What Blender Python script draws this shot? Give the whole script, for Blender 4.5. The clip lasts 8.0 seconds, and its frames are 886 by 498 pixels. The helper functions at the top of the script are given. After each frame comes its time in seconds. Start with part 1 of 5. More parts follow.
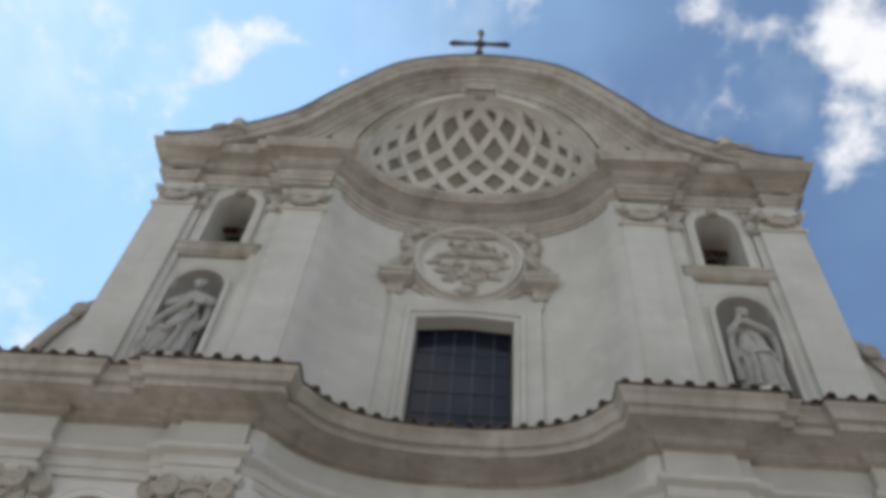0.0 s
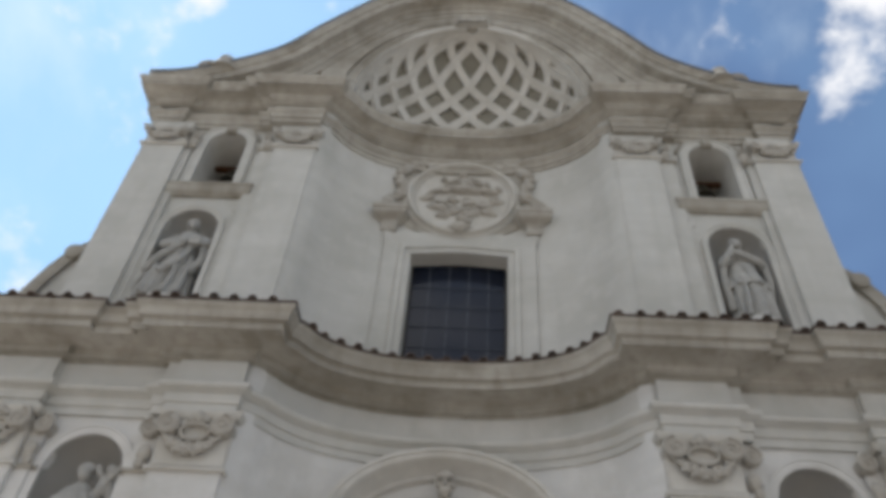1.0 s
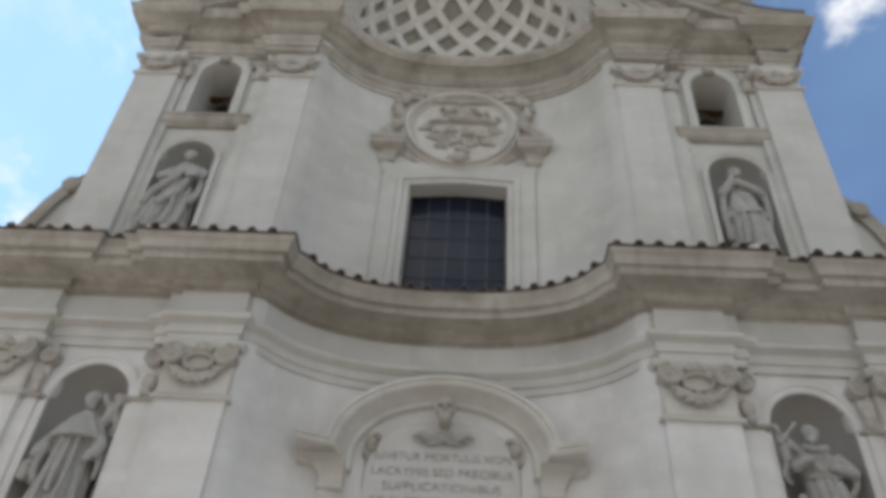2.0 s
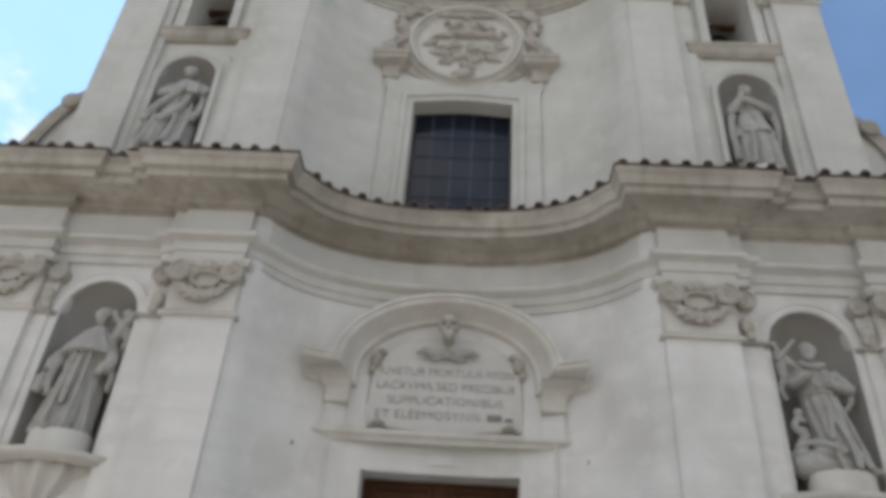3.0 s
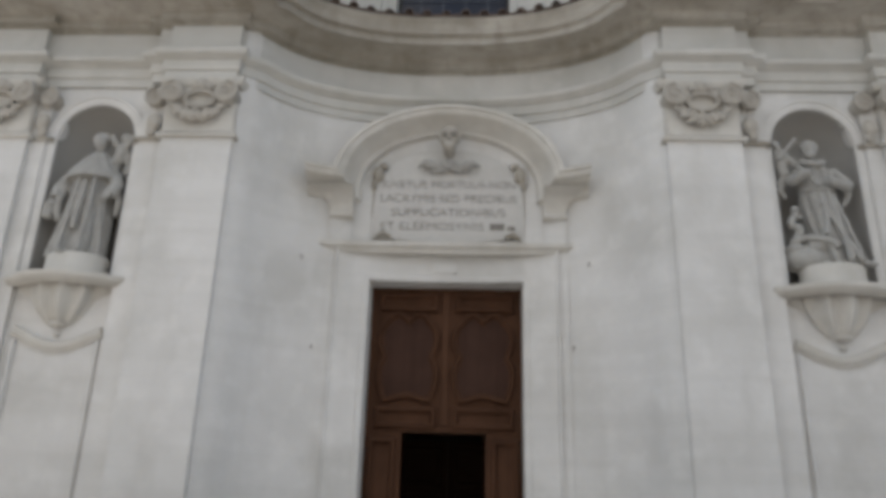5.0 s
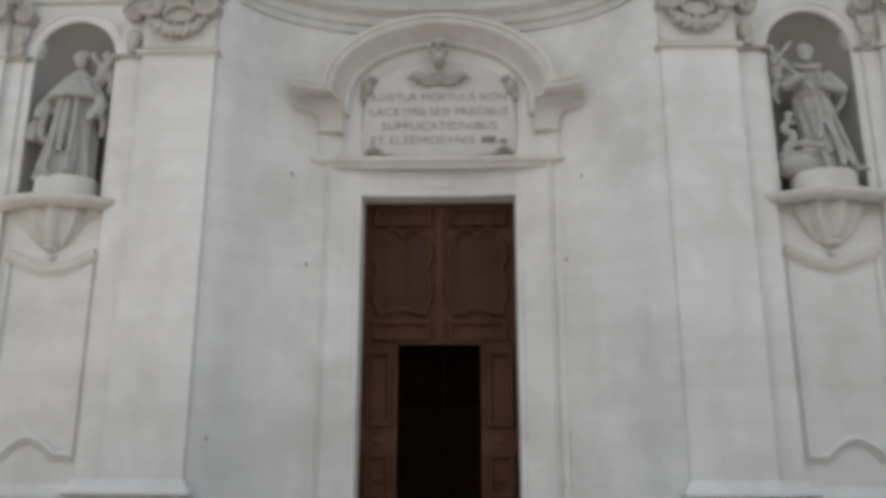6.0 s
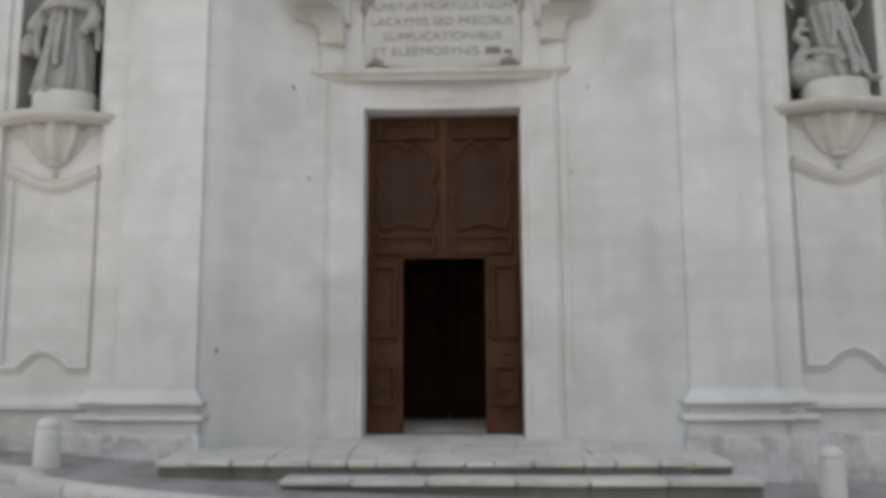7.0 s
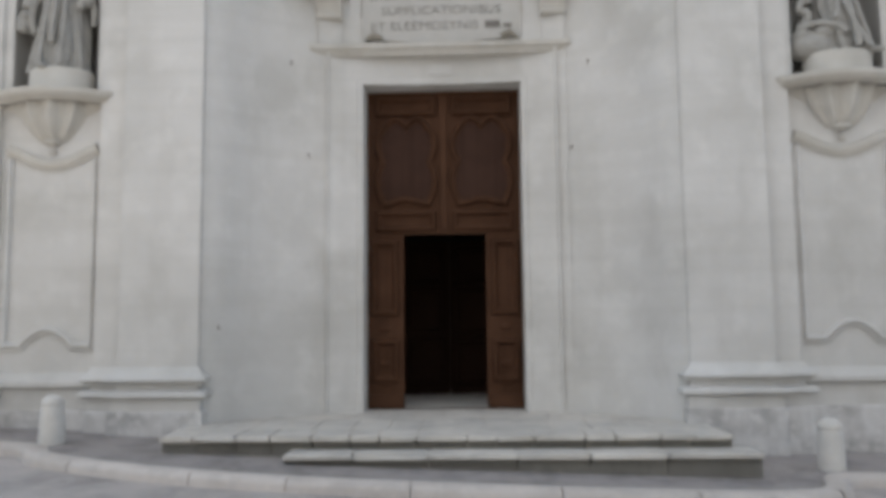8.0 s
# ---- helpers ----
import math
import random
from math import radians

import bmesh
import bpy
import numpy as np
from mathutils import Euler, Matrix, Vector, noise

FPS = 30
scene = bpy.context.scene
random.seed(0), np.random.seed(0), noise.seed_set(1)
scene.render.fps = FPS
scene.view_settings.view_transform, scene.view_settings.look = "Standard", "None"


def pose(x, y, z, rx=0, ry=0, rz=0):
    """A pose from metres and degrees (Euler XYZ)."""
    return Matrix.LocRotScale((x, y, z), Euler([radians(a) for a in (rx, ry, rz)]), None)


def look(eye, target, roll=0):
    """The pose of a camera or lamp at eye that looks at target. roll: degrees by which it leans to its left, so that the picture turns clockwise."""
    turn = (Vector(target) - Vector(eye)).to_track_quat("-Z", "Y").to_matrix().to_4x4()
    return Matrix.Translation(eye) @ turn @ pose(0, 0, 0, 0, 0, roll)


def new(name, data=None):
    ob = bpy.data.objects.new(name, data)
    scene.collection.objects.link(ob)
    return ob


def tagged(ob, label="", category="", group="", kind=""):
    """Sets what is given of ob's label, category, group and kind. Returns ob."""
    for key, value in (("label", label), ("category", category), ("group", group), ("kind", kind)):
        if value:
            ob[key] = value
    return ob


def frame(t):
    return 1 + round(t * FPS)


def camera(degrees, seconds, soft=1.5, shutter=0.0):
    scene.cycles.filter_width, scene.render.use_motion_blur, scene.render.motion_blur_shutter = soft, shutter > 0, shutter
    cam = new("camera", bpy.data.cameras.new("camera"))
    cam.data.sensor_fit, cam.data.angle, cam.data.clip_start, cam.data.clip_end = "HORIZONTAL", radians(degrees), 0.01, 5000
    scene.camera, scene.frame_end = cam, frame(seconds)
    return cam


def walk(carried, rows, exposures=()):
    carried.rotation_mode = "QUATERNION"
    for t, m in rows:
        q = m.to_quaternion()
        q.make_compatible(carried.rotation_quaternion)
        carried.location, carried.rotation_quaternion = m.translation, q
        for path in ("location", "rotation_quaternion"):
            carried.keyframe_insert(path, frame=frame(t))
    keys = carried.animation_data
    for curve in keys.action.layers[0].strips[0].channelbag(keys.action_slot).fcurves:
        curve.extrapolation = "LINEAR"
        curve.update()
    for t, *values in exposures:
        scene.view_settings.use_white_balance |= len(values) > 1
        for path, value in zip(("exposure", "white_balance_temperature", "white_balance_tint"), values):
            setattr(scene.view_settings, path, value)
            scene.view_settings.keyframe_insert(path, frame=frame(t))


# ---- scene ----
cam = camera(59.9, 8.0, soft=4.8)
EYE = (0.35, 0.0, 1.6)
# seconds, pitch above the horizon, yaw to the left, roll
ROWS = [
    (0.0, 49.76, 5.21, 6.76), (0.5, 48.06, 4.70, 6.08), (1.0, 45.09, 3.84, 4.78), (1.5, 42.77, 3.41, 4.24),
    (1.7, 41.73, 3.32, 4.19), (2.8, 35.01, 3.01, 3.93), (3.0, 33.91, 3.05, 4.13), (3.5, 30.86, 2.85, 4.00),
    (4.0, 27.58, 2.61, 3.31), (4.5, 23.70, 2.47, 2.59), (5.0, 19.99, 2.37, 1.60), (6.3, 11.67, 1.69, -0.13),
    (6.5, 10.31, 1.84, -0.14), (7.0, 7.23, 2.03, -0.25), (7.5, 5.55, 2.12, -0.37), (8.0, 5.44, 2.08, -0.62),
]
walk(cam, [(t, pose(*EYE, 0, 0, yaw) @ pose(0, 0, 0, 90 + pitch) @ pose(0, 0, 0, 0, 0, roll)) for t, pitch, yaw, roll in ROWS],
     exposures=[(0.0, -0.03), (1.5, 0.04), (3.5, 0.25), (5.0, 0.27), (6.5, 0.34), (8.0, 0.38)])

# ---- light ----
SUN_EL, SUN_AZ = 56.0, 303.0
world = bpy.data.worlds.new("sky")
scene.world = world
world.use_nodes = True
wt = world.node_tree
sky = wt.nodes.new("ShaderNodeTexSky")
sky.sky_type, sky.sun_disc = "NISHITA", False
sky.sun_elevation, sky.sun_rotation = radians(SUN_EL), radians(SUN_AZ)
sky.dust_density, sky.ozone_density, sky.altitude = 0.3, 3.0, 300.0
CLOUD, SKY_STRENGTH = 8.0, 0.13


def sky_noise(scale, detail, offset, flatten):
    """Cloud pattern over the dome of directions."""
    t = wt.nodes.new("ShaderNodeTexCoord")
    mp = wt.nodes.new("ShaderNodeMapping")
    mp.inputs["Location"].default_value, mp.inputs["Scale"].default_value = offset, flatten
    n = wt.nodes.new("ShaderNodeTexNoise")
    n.inputs["Scale"].default_value, n.inputs["Detail"].default_value, n.inputs["Roughness"].default_value = scale, detail, 0.55
    wt.links.new(t.outputs["Generated"], mp.inputs["Vector"])
    wt.links.new(mp.outputs[0], n.inputs["Vector"])
    return n.outputs["Fac"]


def sky_ramp(sock, lo, hi, top=1.0):
    r = wt.nodes.new("ShaderNodeMapRange")
    r.interpolation_type = "SMOOTHSTEP"
    r.inputs["From Min"].default_value, r.inputs["From Max"].default_value, r.inputs["To Max"].default_value = lo, hi, top
    wt.links.new(sock, r.inputs["Value"])
    return r.outputs[0]


def sky_mix(fac, a, colour):
    x = wt.nodes.new("ShaderNodeMix")
    x.data_type = "RGBA"
    x.inputs["B"].default_value = (*colour, 1)
    wt.links.new(fac, x.inputs["Factor"])
    wt.links.new(a, x.inputs["A"])
    return x.outputs["Result"]


def sky_near(direction, lo, hi):
    """1 near a direction of the sky, 0 away from it."""
    t = wt.nodes.new("ShaderNodeTexCoord")
    d = wt.nodes.new("ShaderNodeVectorMath")
    d.operation = "DISTANCE"
    d.inputs[1].default_value = direction
    wt.links.new(t.outputs["Generated"], d.inputs[0])
    return sky_ramp(d.outputs["Value"], hi, lo)


def sky_sum(*socks):
    out = socks[0]
    for k in socks[1:]:
        m = wt.nodes.new("ShaderNodeMath")
        wt.links.new(out, m.inputs[0])
        wt.links.new(k, m.inputs[1])
        out = m.outputs[0]
    return out


def scaled(sock, k):
    m = wt.nodes.new("ShaderNodeMath")
    m.operation, m.inputs[1].default_value = "MULTIPLY", k
    wt.links.new(sock, m.inputs[0])
    return m.outputs[0]


# thin haze, heavier towards the sun; wisps; heaped clouds; an unseen cloud bank behind the camera, added to whiten the
# front's light
haze = sky_sum(scaled(sky_noise(1.6, 4.0, (0.7, 0.2, 0.4), (1, 1, 1.4)), 0.6), scaled(sky_near((-0.6, 0.35, 0.7), 0.2, 1.0), 0.40))
col = sky_mix(sky_ramp(haze, 0.16, 0.74, 0.92), sky.outputs[0], (CLOUD * 0.46, CLOUD * 0.77, CLOUD * 1.14))
wisps = sky_sum(sky_noise(2.6, 7.0, (1.3, 0.4, 2.2), (1.6, 1.0, 0.8)), scaled(sky_near((-0.50, 0.34, 0.80), 0.1, 0.6), 0.22))
col = sky_mix(sky_ramp(wisps, 0.60, 0.92, 0.7), col, (CLOUD * 0.86, CLOUD * 0.98, CLOUD * 1.08))
heaps = sky_sum(sky_noise(7.5, 9.0, (3.1, 1.7, 0.3), (1, 1, 1.2)),
                *(scaled(sky_near(d, 0.0, r), k) for d, r, k in (((0.405, 0.375, 0.835), 0.11, 0.20), ((0.435, 0.42, 0.80), 0.10, 0.20), ((0.405, 0.468, 0.786), 0.075, 0.17), ((0.391, 0.508, 0.768), 0.05, 0.10),
                                                                 ((0.243, 0.363, 0.90), 0.06, 0.14), ((-0.335, 0.422, 0.842), 0.06, 0.14), ((-0.278, 0.404, 0.872), 0.06, 0.15), ((-0.136, 0.40, 0.907), 0.06, 0.14),
                                                                 ((-0.525, 0.62, 0.585), 0.10, 0.10))), scaled(sky_near((-0.12, -0.75, 0.6), 0.65, 1.25), 0.25))
col = sky_mix(sky_ramp(heaps, 0.60, 0.78, 0.95), col, (CLOUD, CLOUD, CLOUD * 1.02))
wt.nodes["Background"].inputs["Strength"].default_value = SKY_STRENGTH
wt.links.new(col, wt.nodes["Background"].inputs["Color"])
sun = new("sun", bpy.data.lights.new("sun", "SUN"))
sun.data.energy, sun.data.angle, sun.data.color = 5.0, radians(0.5), (1.0, 0.95, 0.87)
az, el = radians(SUN_AZ), radians(SUN_EL)
sun_from = Vector((math.sin(az) * math.cos(el), math.cos(az) * math.cos(el), math.sin(el)))
sun.matrix_world = look(sun_from * 60, (0, 0, 0))


# ---- materials ----
def material(name, colour, rough=0.8, stain=0.25, grain=0.1, scale=1.0, bump=0.15, metal=0.0, streaks=0.0, dark=None, tint_random=0.0, courses=0.0, band=4.5, spec=0.5):
    m = bpy.data.materials.new(name)
    m.use_nodes = True
    nt = m.node_tree
    b = nt.nodes["Principled BSDF"]
    b.inputs["Roughness"].default_value, b.inputs["Metallic"].default_value = rough, metal
    b.inputs["Specular IOR Level"].default_value = spec
    geo = nt.nodes.new("ShaderNodeNewGeometry")

    def noise_node(s, detail=5.0, stretch=None):
        n = nt.nodes.new("ShaderNodeTexNoise")
        n.inputs["Scale"].default_value, n.inputs["Detail"].default_value = s, detail
        if stretch:
            mp = nt.nodes.new("ShaderNodeMapping")
            mp.inputs["Scale"].default_value = stretch
            nt.links.new(geo.outputs["Position"], mp.inputs["Vector"])
            nt.links.new(mp.outputs[0], n.inputs["Vector"])
        else:
            nt.links.new(geo.outputs["Position"], n.inputs["Vector"])
        return n

    def mix(a, b_, fac_socket, amount, lo, hi):
        r = nt.nodes.new("ShaderNodeMapRange")
        r.inputs["From Min"].default_value, r.inputs["From Max"].default_value = lo, hi
        r.inputs["To Max"].default_value = amount
        nt.links.new(fac_socket, r.inputs["Value"])
        x = nt.nodes.new("ShaderNodeMix")
        x.data_type = "RGBA"
        nt.links.new(r.outputs[0], x.inputs["Factor"])
        for sock, val in ((x.inputs["A"], a), (x.inputs["B"], b_)):
            if isinstance(val, tuple):
                sock.default_value = (*val, 1)
            else:
                nt.links.new(val, sock)
        return x.outputs["Result"]
    dark = dark or tuple(c * 0.55 for c in colour)
    col = mix(colour, dark, noise_node(0.9 * scale, 6.0).outputs["Fac"], stain, 0.42, 0.72)
    col = mix(col, tuple(min(1, c * 1.15) for c in colour), noise_node(3.1 * scale, 4.0).outputs["Fac"], stain, 0.5, 0.75)
    if streaks:
        col = mix(col, dark, noise_node(1.0, 4.0, (5.0 * scale, 5.0 * scale, 0.35)).outputs["Fac"], streaks, 0.5, 0.78)
    if courses:
        col = mix(col, dark, noise_node(1.0, 3.0, (0.35, 0.35, band)).outputs["Fac"], courses, 0.46, 0.66)
        col = mix(col, dark, noise_node(0.33, 5.0).outputs["Fac"], courses * 1.1, 0.46, 0.62)
    if courses:
        col = mix(col, dark, noise_node(1.0, 7.0, (1.7, 1.7, 0.8)).outputs["Fac"], courses * 1.8, 0.58, 0.70)
    fine = noise_node(45 * scale, 3.0)
    col = mix(col, dark, fine.outputs["Fac"], grain, 0.4, 0.75)
    if tint_random:
        oi = nt.nodes.new("ShaderNodeObjectInfo")
        col = mix(col, dark, oi.outputs["Random"], tint_random, 0.0, 1.0)
    nt.links.new(col, b.inputs["Base Color"])
    bp = nt.nodes.new("ShaderNodeBump")
    bp.inputs["Strength"].default_value, bp.inputs["Distance"].default_value = bump, 0.02
    mid = noise_node(14 * scale, 6.0)
    nt.links.new(mid.outputs["Fac"], bp.inputs["Height"])
    nt.links.new(bp.outputs[0], b.inputs["Normal"])
    return m


# Lower stucco whiter, upper greyer: part weathering, part light falloff put into the colour.
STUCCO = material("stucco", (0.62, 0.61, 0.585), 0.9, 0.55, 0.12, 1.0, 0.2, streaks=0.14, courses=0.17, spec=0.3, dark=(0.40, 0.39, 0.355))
STUCCO_OLD_DIM = material("weathered_dim_stucco", (0.51, 0.50, 0.465), 0.9, 0.55, 0.12, 1.0, 0.2, streaks=0.22, courses=0.17, spec=0.3, dark=(0.36, 0.35, 0.31))
# Grime, plus the soffits' shade put into the darker tone and moulding bands.
TRIM = material("stone_trim", (0.42, 0.395, 0.345), 0.85, 0.6, 0.14, 1.6, 0.25, courses=0.32, band=11.0, spec=0.3, streaks=0.4, dark=(0.18, 0.158, 0.122))
HOOD_STONE = material("hood_stone", (0.53, 0.512, 0.468), 0.85, 0.5, 0.12, 1.6, 0.2, spec=0.3, streaks=0.2, dark=(0.33, 0.305, 0.255))
STATUE = material("statue_stone", (0.35, 0.343, 0.318), 0.85, 0.5, 0.1, 4.0, 0.2, streaks=0.3, dark=(0.22, 0.21, 0.19))
CARVED = material("carved_stone", (0.40, 0.375, 0.33), 0.85, 0.5, 0.15, 5.0, 0.3, streaks=0.3, dark=(0.24, 0.215, 0.175))
# Wall stucco made darker for the niche hollows; their shade is in the colour.
NICHE = material("shaded_niche_stucco", (0.30, 0.29, 0.268), 0.9, 0.3, 0.06, 2.0, 0.1, dark=(0.31, 0.295, 0.27))
# Grey-brown coffer ground, darkened further by recess shading put into the colour.
COFFER = material("shaded_coffer_ground", (0.22, 0.205, 0.165), 0.9, 0.4, 0.1, 3.0, 0.1, dark=(0.12, 0.10, 0.07))
TILE = material("terracotta_tile", (0.15, 0.10, 0.078), 0.9, 0.5, 0.2, 5.0, 0.3, dark=(0.05, 0.045, 0.04), tint_random=0.6)
WOOD = material("door_wood", (0.083, 0.040, 0.022), 0.7, 0.4, 0.2, 3.0, 0.15, streaks=0.6, spec=0.12, dark=(0.032, 0.014, 0.007))
WOOD_DARK = material("door_panel_wood", (0.056, 0.029, 0.020), 0.7, 0.4, 0.2, 3.0, 0.15, streaks=0.6, spec=0.12, dark=(0.022, 0.010, 0.006))
# Step stone darkened for risers: the shadow under the nosing is painted in.
STEP_SHADED = material("riser_stone", (0.22, 0.21, 0.185), 0.9, 0.6, 0.2, 3.0, 0.3, streaks=0.4, dark=(0.11, 0.105, 0.09), tint_random=0.5)
BOLLARD = material("bollard_stone", (0.60, 0.58, 0.54), 0.8, 0.4, 0.15, 4.0, 0.2, dark=(0.42, 0.40, 0.36))
# Near-black surfaces stand in for the unlit space behind the wicket.
UNLIT = material("unlit_interior", (0.03, 0.025, 0.02), 0.7, 0.3, 0.1, 2.0, 0.1)
ASPHALT = material("asphalt", (0.34, 0.308, 0.29), 0.9, 0.8, 0.4, 3.0, 0.3, dark=(0.16, 0.147, 0.138))
COBBLE = material("street_stone", (0.46, 0.415, 0.38), 0.9, 0.7, 0.3, 2.0, 0.3, dark=(0.22, 0.205, 0.19))
STEP = material("step_stone", (0.64, 0.605, 0.545), 0.8, 0.65, 0.2, 2.5, 0.2, dark=(0.36, 0.35, 0.325), tint_random=0.3)
KERB = material("kerb_stone", (0.60, 0.545, 0.495), 0.8, 0.7, 0.3, 4.0, 0.2, dark=(0.40, 0.36, 0.32), tint_random=0.4)
IRON = material("iron", (0.05, 0.045, 0.04), 0.6, 0.3, 0.2, 4.0, 0.2, metal=0.6)
BRONZE = material("bronze", (0.06, 0.055, 0.04), 0.5, 0.3, 0.2, 4.0, 0.2, metal=0.7)
GLASS = material("window_glass", (0.01, 0.014, 0.026), 0.08, 0.3, 0.05, 2.0, 0.03, spec=0.35)


# ---- mesh helpers ----
def part(name, bm, mat, parent=None, label="", smooth=False):
    """Link a bmesh as one mesh object, under a thing when given."""
    me = bpy.data.meshes.new(name)
    bmesh.ops.recalc_face_normals(bm, faces=bm.faces)
    bm.to_mesh(me)
    bm.free()
    if smooth:
        me.polygons.foreach_set("use_smooth", [True] * len(me.polygons))
        if smooth != "all":
            me.set_sharp_from_angle(angle=radians(38))
    me.materials.append(mat)
    ob = new(name, me)
    if parent:
        ob.parent = parent
    if label:
        ob["label"] = label
    return ob


def thing(name, label, category, group="", kind="", at=(0, 0, 0)):
    e = tagged(new(name), label, category, group, kind)
    e.location = at
    return e


def box(bm, x0, x1, y0, y1, z0, z1, bevel=0.0):
    m = Matrix.LocRotScale(((x0 + x1) / 2, (y0 + y1) / 2, (z0 + z1) / 2), None, (x1 - x0, y1 - y0, z1 - z0))
    vs = bmesh.ops.create_cube(bm, size=1, matrix=m)["verts"]
    if bevel:
        es = list({e for v in vs for e in v.link_edges})
        bmesh.ops.bevel(bm, geom=es, offset=bevel, segments=2, affect="EDGES")
    return vs


def grid(bm, rows, close_u=False, close_v=False):
    """Quads over a table of points."""
    vs = [[bm.verts.new(p) for p in r] for r in rows]
    nr, nc = len(vs), len(vs[0])
    for i in range(nr if close_v else nr - 1):
        for j in range(nc if close_u else nc - 1):
            q = [vs[i][j], vs[i][(j + 1) % nc], vs[(i + 1) % nr][(j + 1) % nc], vs[(i + 1) % nr][j]]
            bm.faces.new(q)
    return vs


def lathe(bm, prof, n=16, at=(0, 0, 0), squash=1.0):
    """Profile of (radius, z) turned about the vertical."""
    vs = grid(bm, [[(at[0] + r * math.cos(a), at[1] + r * squash * math.sin(a), at[2] + z) for a in (2 * math.pi * k / n for k in range(n))] for r, z in prof], close_u=True)
    bm.faces.new(vs[0])
    bm.faces.new(vs[-1])


def mitred(path):
    """Outward directions (towards -y when the path runs along +x) at each point, lengthened at corners."""
    out = []
    for i, p in enumerate(path):
        ds = []
        if i > 0:
            ds.append(Vector((p[0] - path[i - 1][0], p[1] - path[i - 1][1])).normalized())
        if i < len(path) - 1:
            ds.append(Vector((path[i + 1][0] - p[0], path[i + 1][1] - p[1])).normalized())
        ns = [Vector((d.y, -d.x)) for d in ds]
        n = sum(ns, Vector((0, 0)))
        n = n.normalized() if n.length > 1e-6 else ns[0]
        out.append(n / max(0.35, n.dot(ns[0])))
    return out


def sweep(bm, path, prof, cap=True):
    """A moulding: the profile (out, z) drawn along a path in plan."""
    ns = mitred(path)
    vs = grid(bm, [[(p[0] + n.x * o, p[1] + n.y * o, z) for o, z in prof] for p, n in zip(path, ns)])
    if cap:
        bm.faces.new(vs[0])
        bm.faces.new(vs[-1])


def tube(bm, pts, r, n=8, flat=1.0):
    """A round rod through points; r a number or one radius a point."""
    pts = [Vector(p) for p in pts]
    rows = []
    for i, p in enumerate(pts):
        d = (pts[min(i + 1, len(pts) - 1)] - pts[max(i - 1, 0)]).normalized()
        up = Vector((0, 1, 0)) if abs(d.y) < 0.9 else Vector((1, 0, 0))
        a = d.cross(up).normalized()
        b = d.cross(a)
        rr = r[i] if isinstance(r, (list, tuple)) else r
        rows.append([p + a * rr * math.cos(t) + b * rr * flat * math.sin(t) for t in (2 * math.pi * k / n for k in range(n))])
    vs = grid(bm, rows, close_u=True)
    bm.faces.new(vs[0])
    bm.faces.new(vs[-1])


def ball(bm, c, r, seg=12):
    if not isinstance(r, (tuple, list)):
        r = (r, r, r)
    bmesh.ops.create_uvsphere(bm, u_segments=seg, v_segments=seg * 2 // 3, radius=1, matrix=Matrix.LocRotScale(c, None, r))


# ---- plan of the front ----
BAY, PIL, OUT = 9.02, 8.78, 8.87          # depths of the side bays, inner pilasters, outer pilasters
CURVE_A = 2.80                            # half the width of the hollow middle


HALF_PLAN = [(0.0, 9.99), (0.45, 9.985), (0.84, 9.95), (1.26, 9.875), (1.68, 9.745), (2.06, 9.56), (2.36, 9.33), (2.56, 9.09), (2.645, 8.965), (2.69, 8.905), (2.73, 8.88), (2.80, OUT), (3.2, OUT), (9.0, OUT)]


def hollow(x):
    """Depth of the wall face: a hollow that turns out again into the pilasters, as smooth as a spline."""
    x = abs(x)
    p = HALF_PLAN
    i = max(k for k in range(len(p) - 1) if p[k][0] <= x + 1e-9)

    def slope(k):
        if k == 0 or k >= len(p) - 3:
            return 0.0
        return (p[k + 1][1] - p[k - 1][1]) / (p[k + 1][0] - p[k - 1][0])
    h = p[i + 1][0] - p[i][0]
    t = (x - p[i][0]) / h
    return ((2 * t ** 3 - 3 * t * t + 1) * p[i][1] + (t ** 3 - 2 * t * t + t) * h * slope(i)
            + (3 * t * t - 2 * t ** 3) * p[i + 1][1] + (t ** 3 - t * t) * h * slope(i + 1))


def hollow_line(n=64, a=CURVE_A):
    return [(x, hollow(x)) for x in (-a * math.cos(math.pi * k / n) for k in range(n + 1))]


def plan_line(xe):
    """The order's face from one end to the other, breaking out over the pilasters."""
    left = [(-xe, OUT), (-5.62, OUT), (-5.62, BAY - 0.02), (-3.98, BAY - 0.02), (-3.98, OUT), (-3.78, OUT), (-3.78, PIL), (-2.86, PIL), (-2.86, OUT)]
    mid = [p for p in hollow_line() if abs(p[0]) < 2.6]
    return left + mid + [(-x, y) for x, y in reversed(left)]


